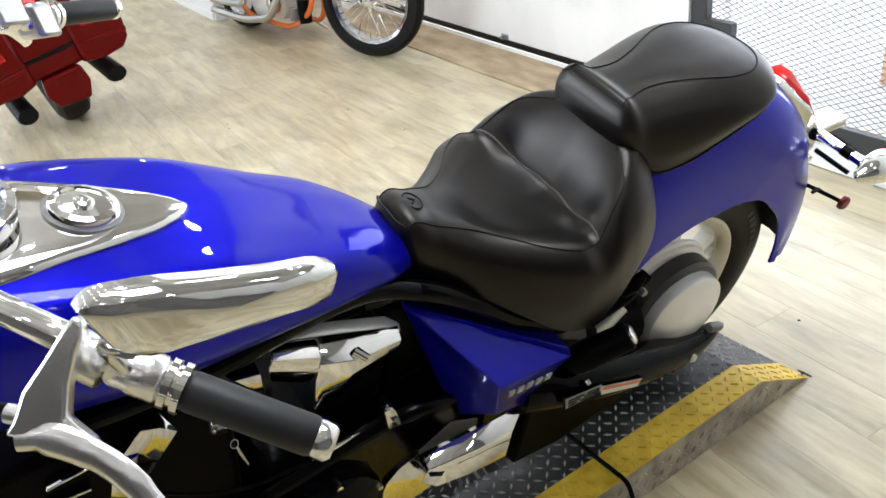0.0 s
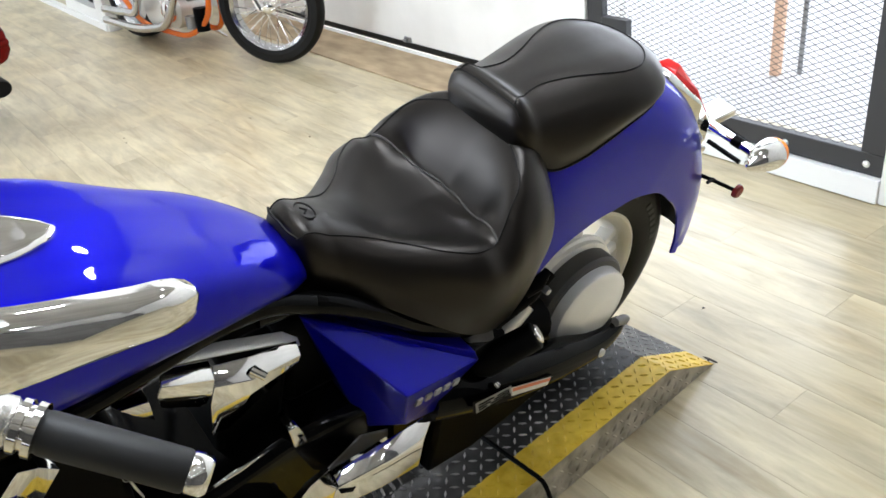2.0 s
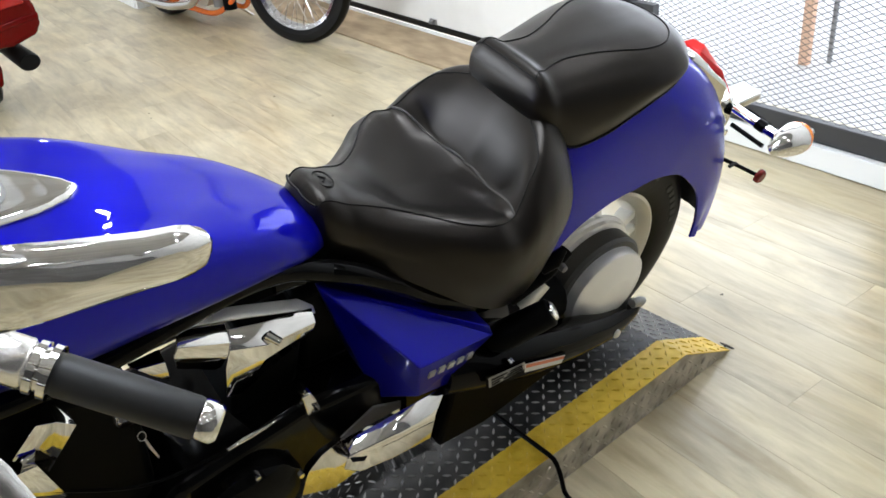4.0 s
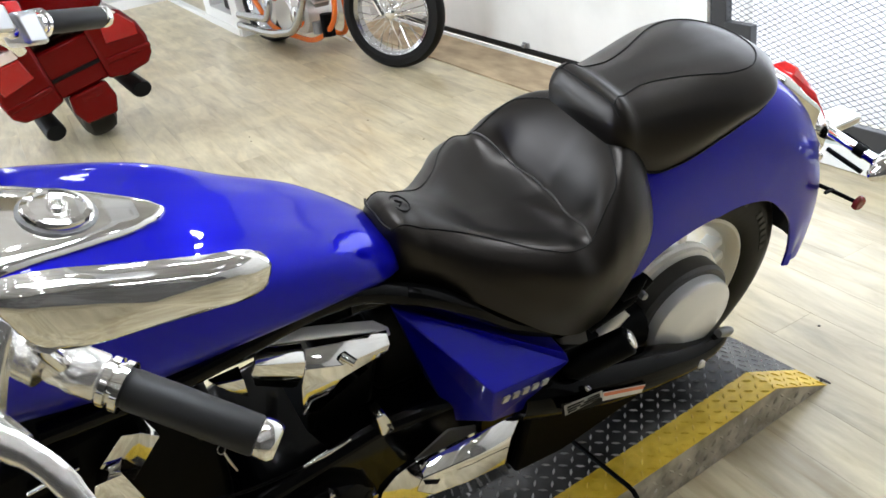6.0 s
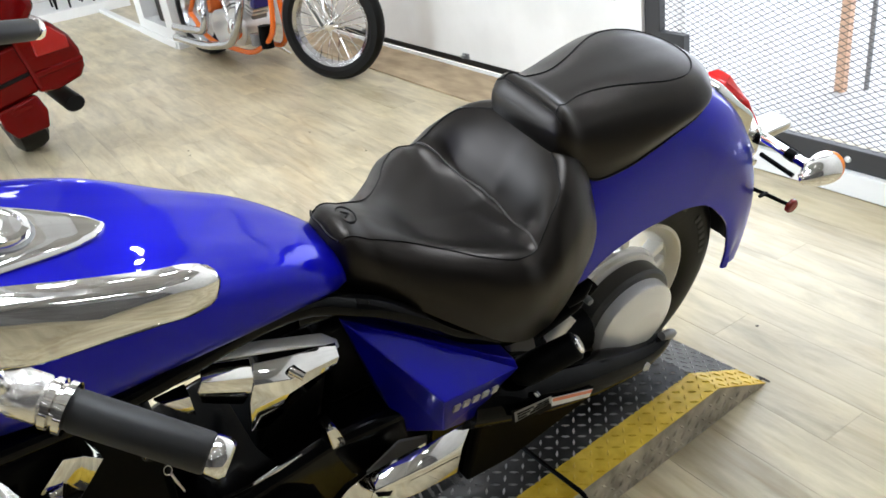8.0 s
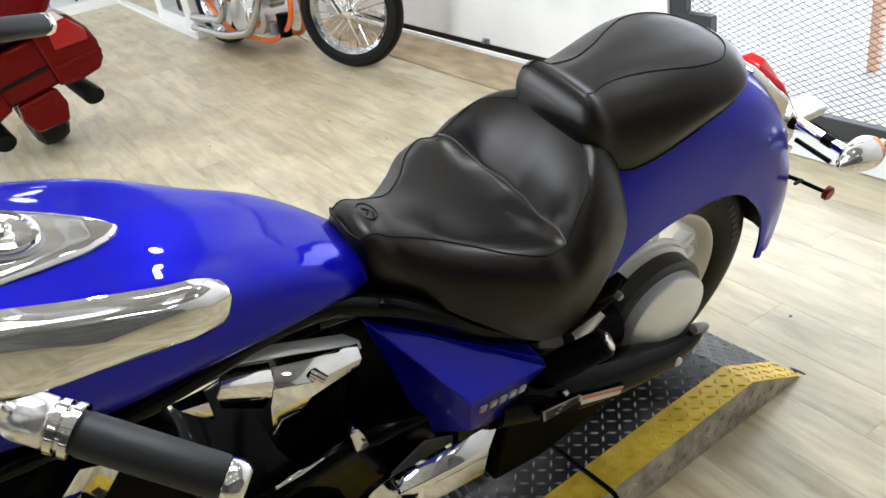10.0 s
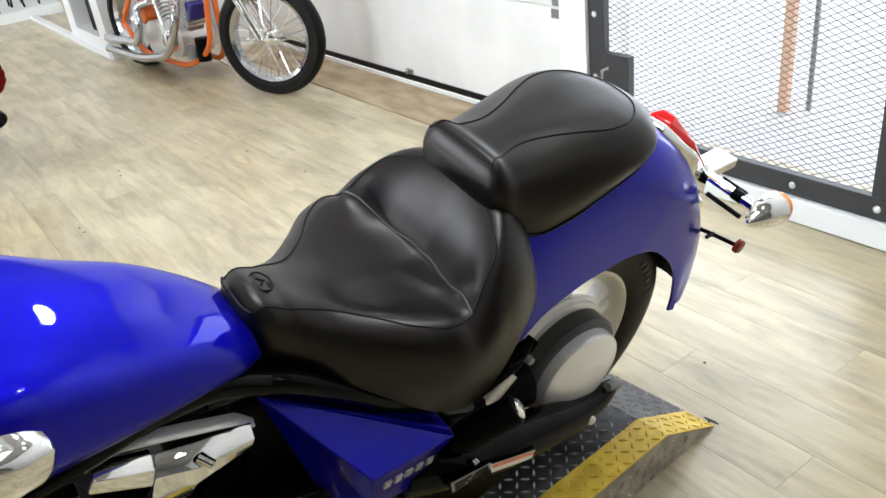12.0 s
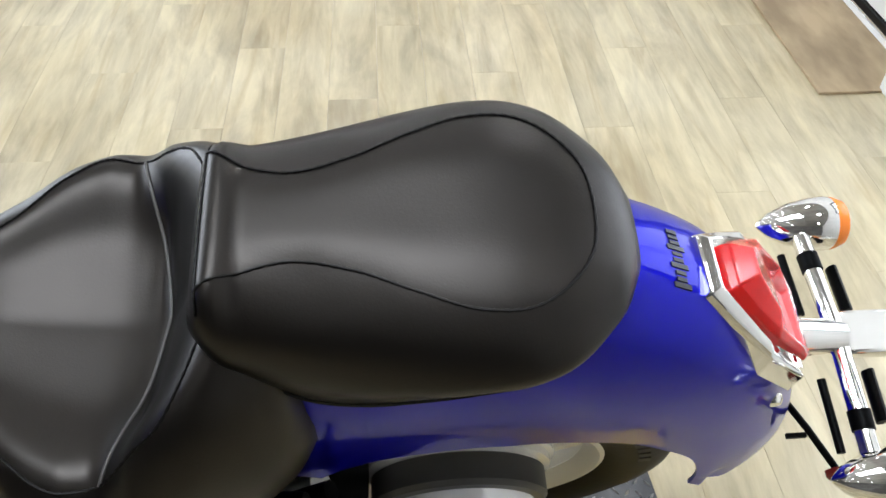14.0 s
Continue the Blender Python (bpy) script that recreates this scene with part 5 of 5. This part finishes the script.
# product badge on the fender as plain dark strokes
for k in range(10):
    w0 = -0.033 + 0.0068 * k
    w1, a, deep = w0 + (0.0042 if k % 3 else 0.0052), 0.224 - (0.004 if k in (0, 3, 6) else 0.0), (0.020 if k in (0, 3, 6) else 0.012)
    vs = []
    for aa in (a, a + deep):
        for w in (w0, w1):
            z = crest_z(aa) - 3.4 * w * w
            vs += [(aa, w, z - 0.004), (aa, w, z + 0.0008)]
    obj("badge_stroke", vs, [(0, 2, 3, 1), (4, 5, 7, 6), (0, 1, 5, 4), (2, 6, 7, 3), (1, 3, 7, 5), (0, 4, 6, 2)], M_GATE, bike, "dark badge stroke", smooth=False)

# front end: fork, front wheel and headstock, mostly out of sight
fork = new("front_fork")
fork.parent = bike
for sg in (-1, 1):
    tube("fork_leg", [(-1.75, sg * 0.1, 0.33), (-1.5, sg * 0.1, 0.70), (-1.28, sg * 0.1, 1.03)], [0.03, 0.026, 0.022], M_CHROME, fork, "chrome fork leg", sides=14)
    tube("riser", [(-1.265, sg * 0.04, 1.03), (-1.25, sg * 0.04, 1.075)], 0.018, M_CHROME, fork, "chrome handlebar riser", sides=12)
prism("yoke", [(-1.33, -0.13), (-1.22, -0.1), (-1.22, 0.1), (-1.33, 0.13)], "z", 1.0, 1.03, M_BLACK, fork, "black fork yoke", bevel=0.008)
tube("steering_head", [(-1.40, 0, 0.72), (-1.255, 0, 1.0)], 0.035, M_GLOSS, bike, "gloss black steering head", sides=14)
tube("down_tube", [(-1.36, 0, 0.78), (-1.2, 0, 0.5), (-1.0, 0, 0.18)], 0.022, M_GLOSS, bike, "gloss black down tube", sides=12)
fw = new("front_wheel")
fw.parent = bike
lathe("tyre", [(0.265, -0.035), (0.285, -0.044), (0.31, -0.043), (0.326, -0.024), (0.33, 0), (0.326, 0.024), (0.31, 0.043), (0.285, 0.044), (0.265, 0.035)], "y", (-1.75, 0, 0.33), M_RUBBER, fw, sides=60)
lathe("rim", [(0.25, -0.03), (0.27, -0.038), (0.274, -0.03), (0.262, -0.015), (0.262, 0.015), (0.274, 0.03), (0.27, 0.038), (0.25, 0.03)], "y", (-1.75, 0, 0.33), M_RIM, fw, sides=48, closed=True)
for k in range(5):
    a = radians(72 * k)
    tube("spoke", [(-1.75 + 0.03 * math.cos(a), 0, 0.33 + 0.03 * math.sin(a)), (-1.75 + 0.255 * math.cos(a), 0, 0.33 + 0.255 * math.sin(a))], [0.022, 0.016], M_RIM, fw, sides=10)
tube("hub", [(-1.75, -0.09, 0.33), (-1.75, 0.09, 0.33)], 0.03, M_ALU, fw, sides=16)
tube("side_stand", [(-0.85, -0.14, 0.14), (-0.80, -0.26, -0.055), (-0.79, -0.30, -0.083)], [0.014, 0.012, 0.016], M_BLACK, bike, "black side stand", sides=10)

# ---- the orange chopper by the garage door; local x forward, y to its left, z up ----
M_ORANGE = mat("orange_frame_paint", (0.80, 0.16, 0.015), 0.2, 0.0, Coat_Weight=0.6)
M_NAVY = mat("navy_paint", (0.03, 0.03, 0.22), 0.25, 0.2)


def chopper():
    fx, fy, rx, ry = 1.085, 3.37, 0.81, 4.98
    yaw = math.degrees(math.atan2(fy - ry, fx - rx))
    ob = thing("chopper", "orange custom chopper with chrome pipes and a spoked front wheel", "motorcycle", m=pose(rx, ry, 0, 0, 0, yaw) @ pose(0, 0, 0, -3, 0, 0))
    L = math.hypot(fx - rx, fy - ry)
    R1, R0 = 0.345, 0.33

    def wheel(name, x, R, wide, spokes):
        w = new(name)
        w.parent = ob
        h = wide / 2
        lathe("tyre", [(R - 0.092, -h * 0.6), (R - 0.06, -h), (R - 0.025, -h * 0.95), (R - 0.006, -h * 0.55), (R, 0), (R - 0.006, h * 0.55), (R - 0.025, h * 0.95), (R - 0.06, h), (R - 0.092, h * 0.6)], "y", (x, 0, R), M_RUBBER, w, "black rubber tyre", sides=64)
        r = R - 0.09
        lathe("rim", [(r - 0.018, -h * 0.55), (r + 0.004, -h * 0.8), (r + 0.008, -h * 0.6), (r - 0.008, -h * 0.3), (r - 0.008, h * 0.3), (r + 0.008, h * 0.6), (r + 0.004, h * 0.8), (r - 0.018, h * 0.55)], "y", (x, 0, R), M_RIMGREY, w, "dull polished rim", sides=56, closed=True)
        tube("hub", [(x, -0.06, R), (x, -0.05, R), (x, 0.05, R), (x, 0.06, R)], [0.02, 0.036, 0.036, 0.02], M_CHROME, w, sides=16)
        for k in range(spokes):
            a, side = 2 * math.pi * k / spokes, (1 if k % 2 else -1)
            b = a + (0.55 if (k // 2) % 2 else -0.55)
            tube("spoke", [(x + 0.034 * math.cos(b), side * 0.045, R + 0.034 * math.sin(b)), (x + (r - 0.012) * math.cos(a), side * 0.004, R + (r - 0.012) * math.sin(a))], 0.0031, M_CHROME, w, sides=5)
        return w

    fwheel = wheel("front_wheel", 0.0, R1, 0.10, 36)
    fwheel.matrix_local = pose(L, 0, 0, 0, 0, 26)
    wheel("rear_wheel", 0.0, R0, 0.17, 0)
    for sg in (-1, 1):
        cs, sn = math.cos(radians(26)), math.sin(radians(26))
        turn = lambda x, y: (L + x * cs - y * sn, x * sn + y * cs)
        tube("fork_leg", [(*turn(-0.02, sg * 0.085), R1), (*turn(-0.25, sg * 0.085), R1 + 0.46), (*turn(-0.42, sg * 0.085), R1 + 0.8)], [0.026, 0.026, 0.021], M_CHROME, ob, "chrome fork leg", sides=14)
        tube("frame_rail", [(0.0, sg * 0.12, R0), (0.25, sg * 0.14, 0.17), (0.55, sg * 0.13, 0.12), (0.86, sg * 0.1, 0.13), (0.98, sg * 0.06, 0.22), (1.02, sg * 0.03, 0.5), (1.08, sg * 0.02, 0.85), (1.13, 0, 1.0)], 0.019, M_ORANGE, ob, "orange frame rail", n=40, sides=10)
        tube("rear_stay", [(0.0, sg * 0.12, R0), (0.16, sg * 0.12, 0.5), (0.36, sg * 0.08, 0.74), (0.62, sg * 0.03, 0.88), (1.1, 0, 0.98)], 0.018, M_ORANGE, ob, "orange rear stay", n=30, sides=10)
    lathe("oil_tank", [(0.0, -0.14), (0.07, -0.13), (0.085, -0.1), (0.085, 0.1), (0.07, 0.13), (0, 0.14)], "y", (0.30, 0, 0.42), M_ORANGE, ob, "orange oil tank", sides=24)
    tube("seat_post", [(0.34, -0.05, 0.14), (0.34, -0.05, 0.7)], 0.02, M_ORANGE, ob, "orange frame tube", sides=10)
    tube("engine_case", [(0.46, -0.14, 0.26), (0.46, 0.14, 0.26)], 0.12, M_ALU, ob, "polished engine case", sides=24)
    tube("engine_case", [(0.66, -0.12, 0.27), (0.66, 0.12, 0.27)], 0.13, M_ALU, ob, "polished engine case", sides=24)
    lathe("timing_cover", [(0.0, -0.17), (0.05, -0.168), (0.075, -0.15), (0.08, -0.12)], "y", (0.66, 0, 0.26), M_CHROME, ob, "chrome timing cover", sides=24)
    for cx, tilt in ((0.54, -22), (0.70, 22)):
        c, s = math.cos(radians(tilt)), math.sin(radians(tilt))
        for k in range(9):
            h = 0.13 + 0.026 * k
            v, f = box_data(-0.065, 0.065, -0.075, 0.075, h, h + 0.012)
            obj("fin", [(cx + x * c + z * s, y, 0.25 - x * s + z * c) for x, y, z in v], f, M_ALU, ob, smooth=False)
        v, f = box_data(-0.05, 0.05, -0.06, 0.06, 0.08, 0.46)
        obj("barrel", [(cx + x * c + z * s, y, 0.25 - x * s + z * c) for x, y, z in v], f, M_ALUDARK, ob, bevel=0.01)
        tube("pushrod", [(cx + 0.02, -0.11, 0.30), (cx + 0.02 + 0.3 * s, -0.1, 0.30 + 0.3 * c)], 0.012, M_CHROME, ob, "chrome pushrod tube", sides=8)
    tube("exhaust_pipe", [(0.76, -0.12, 0.50), (0.86, -0.17, 0.47), (0.84, -0.20, 0.34), (0.72, -0.21, 0.20), (0.5, -0.215, 0.15), (-0.12, -0.22, 0.155)], 0.028, M_RIMGREY, ob, "chrome exhaust pipe", n=44, sides=14)
    tube("exhaust_pipe", [(0.44, -0.12, 0.50), (0.36, -0.17, 0.46), (0.38, -0.20, 0.34), (0.34, -0.21, 0.25), (0.2, -0.215, 0.235), (-0.1, -0.22, 0.235)], 0.028, M_RIMGREY, ob, "chrome exhaust pipe", n=44, sides=14)
    tube("oil_filter", [(0.92, -0.06, 0.14), (0.92, -0.06, 0.29)], 0.045, M_BLACK, ob, "black oil filter", sides=16)
    tube("regulator", [(0.86, -0.1, 0.16), (0.86, -0.1, 0.24)], 0.04, M_ALUDARK, ob, "grey regulator", sides=12)
    prism("lower_tank", [(0.83, 0.40), (0.89, 0.40), (0.92, 0.50), (0.85, 0.52)], "y", -0.09, 0.03, M_NAVY, ob, "navy painted side tank", bevel=0.01)
    box("air_cleaner", 0.56, 0.70, -0.2, -0.1, 0.55, 0.68, M_CHROME, ob, "chrome air cleaner", bevel=0.02)
    body("fuel_tank", [(0.62, [(0, 0.98), (0.05, 0.97), (0.08, 0.92), (0.05, 0.88)]), (0.75, [(0, 1.08), (0.09, 1.06), (0.13, 0.98), (0.09, 0.9)]), (0.95, [(0, 1.10), (0.09, 1.08), (0.13, 1.0), (0.09, 0.93)]), (1.1, [(0, 1.05), (0.05, 1.04), (0.07, 1.0), (0.05, 0.96)])], 20, 10, M_ORANGE, ob, "orange fuel tank")
    tube("side_stand", [(0.62, 0.12, 0.13), (0.70, 0.24, 0.012)], 0.012, M_CHROME, ob, "chrome side stand", sides=8)
    return ob


chopper()

# ---- the dark red touring motorcycle, seen from behind; local x right, y forward, z up ----
M_DRED = mat("dark_red_paint", (0.12, 0.001, 0.001), 0.13, 0.3, Coat_Weight=0.15, Specular_IOR_Level=0.12)
M_PLASTIC = mat("black_plastic", (0.004, 0.004, 0.004), 0.45, 0.0, Specular_IOR_Level=0.12)
M_TAIL = mat("dark_red_lens", (0.34, 0.004, 0.004), 0.12, 0.0, Coat_Weight=0.3)
M_CLEAR = mat("clear_lens", (0.75, 0.62, 0.55), 0.1)


def touring():
    ob = thing("touring_motorcycle", "dark red touring motorcycle with hard bags, rear end", "motorcycle", m=pose(-0.65, 3.43, 0, 0, 0, 4) @ pose(0, 0, 0, 0, -11, 0))
    w = new("rear_wheel")
    w.parent = ob
    lathe("tyre", [(0.18, -0.07), (0.21, -0.09), (0.27, -0.092), (0.305, -0.07), (0.318, -0.035), (0.32, 0), (0.318, 0.035), (0.305, 0.07), (0.27, 0.092), (0.21, 0.09), (0.18, 0.07)], "x", (0, 0.42, 0.32), M_RUBBER, w, "black tyre", sides=56)
    lathe("rim", [(0.0, -0.03), (0.17, -0.05), (0.185, -0.06), (0.185, 0.06), (0.17, 0.05), (0, 0.03)], "x", (0, 0.42, 0.32), M_ALU, w, sides=36)
    prism("mud_guard", [(-0.088, 0.195), (0.08, 0.180), (0.118, 0.265), (0.106, 0.36), (-0.106, 0.36), (-0.122, 0.275)], "y", 0.0, 0.06, M_DRED, ob, "dark red mud guard flap", bevel=0.012)
    box("plate_step", -0.05, 0.06, -0.008, 0.004, 0.31, 0.335, M_DRED, ob, "red ridge", bevel=0.003)
    for sg in (-1, 1):
        X = lambda pts: [(sg * a, b) for a, b in pts]
        bag = new("side_bag")
        bag.parent = ob
        loops = []
        for y, k in ((0.0, 0.90), (0.02, 0.98), (0.12, 1.0), (0.45, 1.0), (0.62, 0.8)):
            prof = [(0.13, 0.35), (0.22, 0.325), (0.36, 0.335), (0.405, 0.38), (0.42, 0.47), (0.405, 0.56), (0.35, 0.66), (0.25, 0.70), (0.13, 0.70)]
            cx, cz = 0.27, 0.52
            loops.append([(sg * (cx + (a - cx) * k), y, cz + (z - cz) * k) for a, z in prof])
        obj("shell", *loft_data(loops, True, True), M_DRED, bag, "dark red hard bag", sharp=40, bevel=0.012)
        prism("tail_lens", X([(0.20, 0.53), (0.375, 0.505), (0.385, 0.565), (0.33, 0.645), (0.22, 0.645)]), "y", -0.014, 0.02, M_TAIL, bag, "red tail lamp lens", bevel=0.008)
        prism("signal_lens", X([(0.215, 0.65), (0.325, 0.65), (0.29, 0.70), (0.225, 0.70)]), "y", -0.010, 0.03, M_CLEAR, bag, "pale signal lens", bevel=0.006)
        prism("bumper_strip", X([(0.15, 0.43), (0.405, 0.415), (0.41, 0.445), (0.15, 0.465)]), "y", -0.012, 0.02, M_DRED, bag, "raised red strip", bevel=0.008)
        tube("muffler", [(sg * 0.255, 0.02, 0.225), (sg * 0.255, 0.035, 0.225), (sg * 0.255, 0.5, 0.245)], [0.05, 0.056, 0.052], M_PLASTIC, ob, "black muffler end", sides=18, flat=0.8)
    prism("centre_panel", [(-0.14, 0.36), (0.14, 0.36), (0.16, 0.62), (-0.16, 0.62)], "y", 0.035, 0.3, M_DRED, ob, "dark red centre panel", bevel=0.015)
    # the gap's shade, drawn as a solid black strip on the panel
    box("panel_gap", -0.15, 0.15, 0.025, 0.05, 0.455, 0.475, M_PLASTIC, ob, "dark gap", bevel=0.003)
    loops = []
    for y, k in ((-0.04, 0.92), (0.0, 1.0), (0.3, 1.0), (0.42, 0.85)):
        prof = [(-0.26, 0.70), (0.26, 0.70), (0.33, 0.76), (0.33, 0.92), (0.28, 1.02), (-0.28, 1.02), (-0.33, 0.92), (-0.33, 0.76)]
        loops.append([(a * k, y, 0.86 + (z - 0.86) * k) for a, z in prof])
    obj("trunk", *loft_data(loops, True, True), M_DRED, ob, "dark red top trunk", sharp=40, bevel=0.02)
    box("seat", -0.16, 0.16, 0.42, 1.1, 0.66, 0.78, M_LEATHER, ob, "black touring seat", bevel=0.05)
    box("fairing", -0.2, 0.2, 1.1, 1.9, 0.4, 1.0, M_DRED, ob, "dark red body", bevel=0.08)
    fw_ = new("front_wheel")
    fw_.parent = ob
    lathe("tyre", [(0.2, -0.05), (0.25, -0.06), (0.3, -0.05), (0.32, 0), (0.3, 0.05), (0.25, 0.06), (0.2, 0.05)], "x", (0, 2.05, 0.32), M_RUBBER, fw_, sides=40)
    return ob


touring()

# ---- white display plinth with open bays, stools behind ----
def plinth():
    ob = thing("display_plinth", "white painted display plinth with open bays", "plinth")
    x0, x1, y0, y1, h = 0.67, 1.35, 5.40, 6.52, 0.95
    b0, b1, z0, z1 = 5.62, 6.30, 0.15, 0.52      # the open bay
    box("top", x0 - 0.02, x1, y0 - 0.02, y1 + 0.02, h, h + 0.04, M_TRIM, ob, bevel=0.004)
    box("kick_board", x0, x0 + 0.03, b0, b1, 0.0, z0 - 0.02, M_TRIM, ob, bevel=0.003)
    box("shelf", x0, x1, b0, b1, z0 - 0.02, z0, M_TRIM, ob, bevel=0.002)
    box("upright", x0, x1, y0, b0, 0.0, h, M_TRIM, ob, bevel=0.003)
    box("upright", x0, x1, b1, y1, 0.0, h, M_TRIM, ob, bevel=0.003)
    box("front_panel", x0, x0 + 0.03, b0, b1, z1, h, M_TRIM, ob, bevel=0.003)
    box("back_panel", x1 - 0.03, x1, b0, b1, z0, h, M_TRIM, ob)
    box("skirting", x0 - 0.014, x0, y0 + 0.04, y1, 0.0, 0.06, M_TRIM, ob, bevel=0.003)
    return ob


plinth()
crate = thing("black_crate", "black plastic crate standing in the white plinth", "crate")
box("box", 0.72, 1.1, 5.66, 5.98, 0.15, 0.42, M_PLASTIC, crate, bevel=0.02)
box("rim", 0.71, 1.11, 5.65, 5.99, 0.40, 0.435, M_PLASTIC, crate, bevel=0.008)
tagged(box("platform", -2.4, 1.0, 8.2, 9.2, 0, 0.10, M_TRIM, bevel=0.004), "low white painted platform at the back of the room", "platform", kind="structure")
tagged(box("kerb", 0.66, 0.72, 6.52, 8.2, 0, 0.035, M_TRIM, bevel=0.003), "low white painted kerb beside the plinth", "kerb", kind="structure")


def stool(m):
    ob = thing("bar_stool", "black metal bar stool", "stool", "stools at the back", m=m)
    lathe("seat", [(0.0, 0.70), (0.16, 0.70), (0.17, 0.715), (0.165, 0.735), (0, 0.745)], "z", (0, 0, 0), M_PLASTIC, ob, sides=24)
    for k in range(4):
        a = radians(45 + 90 * k)
        tube("leg", [(0.12 * math.cos(a), 0.12 * math.sin(a), 0.70), (0.2 * math.cos(a), 0.2 * math.sin(a), 0.0)], 0.011, M_PLASTIC, ob, sides=8)
    ring_ = [(0.17 * math.cos(a), 0.17 * math.sin(a), 0.25) for a in np.linspace(0, 2 * math.pi, 25)]
    tube("foot_ring", ring_, 0.008, M_PLASTIC, ob, sides=6)
    return ob


st = stool(pose(0.15, 8.5, 0.1))
for k, (sx, sy) in enumerate(((-0.25, 8.55), (0.5, 8.48), (-0.65, 8.5), (0.78, 8.6))):
    copy_thing(st, pose(sx, sy, 0.1, 0, 0, 20 * k))


# ---- small specks and scuffs lying on the floor ----
M_SPECK = mat("dark_grit", (0.05, 0.042, 0.035), 0.8)
SPECKS = [(-0.072, 2.855), (-0.398, 2.314), (0.506, 2.614), (0.576, 2.115), (0.467, -0.240), (0.505, 0.266), (0.648, -0.080), (0.460, -0.237), (-0.058, 2.933), (-0.402, 2.380)]
random.seed(5)
for k, (sx, sy) in enumerate(SPECKS):
    grit = thing("floor_debris", "tiny dark speck of grit on the plank floor", "debris", "specks on the floor", m=pose(sx, sy, 0.0006, 0, 0, random.uniform(0, 180)))
    ln, wd = (0.022, 0.004) if k == 4 else (random.uniform(0.004, 0.007), random.uniform(0.003, 0.004))
    ring_ = [(ln * math.cos(a) * random.uniform(0.8, 1.1), wd * math.sin(a) * random.uniform(0.8, 1.1)) for a in np.linspace(0, 2 * math.pi, 9)[:-1]]
    prism("flake", ring_, "z", 0.0, 0.0015, M_SPECK, grit)

# ---- floor planks: 300 of them as pieces, the rest joined ----
PW, PL = 0.152, 1.22


def plank_mesh(name, x0, x1, y0, y1, z=0.0, edge=0.0004):
    v = [(x0, y0, z - 0.0035), (x1, y0, z - 0.0035), (x1, y1, z - 0.0035), (x0, y1, z - 0.0035), (x0 + edge, y0 + edge, z), (x1 - edge, y0 + edge, z), (x1 - edge, y1 - edge, z), (x0 + edge, y1 - edge, z)]
    f = [(4, 5, 6, 7), (0, 1, 5, 4), (1, 2, 6, 5), (2, 3, 7, 6), (3, 0, 4, 7)]
    return v, f


me = bpy.data.meshes.new("plank")
pv, pf = plank_mesh("plank", -PW / 2, PW / 2, -PL / 2, PL / 2)
me.from_pydata(pv, [], pf)
me.materials.append(M_FLOOR)
rest, made = [], 0
spots = []
for i in range(-46, 11):
    x = i * PW
    shift = (i * 0.37) % 1.0 * PL
    for j in range(-5, 9):
        y = j * PL + shift
        if x + PW / 2 > 1.53 or y - PL / 2 > 9.2 or y + PL / 2 < -4.2 or x < -5.2:
            continue
        if x + PW / 2 > 1.313 and y + PL / 2 > 1.34:
            continue
        spots.append((math.hypot(x - 0.2, y - 0.9), x, y))
spots.sort()
for k, (_, x, y) in enumerate(spots):
    if k < 300:
        p = new("plank", me)
        p.parent = slab
        p.location = (x, y, 0)
    else:
        rest.append(plank_mesh("", max(x - PW / 2, -5.2), x + PW / 2, max(y - PL / 2, -4.2), min(y + PL / 2, 9.2)))
v, f = joined(rest)
far = bpy.data.meshes.new("planks")
far.from_pydata(v, [], f)
far.materials.append(M_FLOOR)
tagged(new("plank_field", far), "pale wood-look floor planks further off", kind="stuff").parent = slab
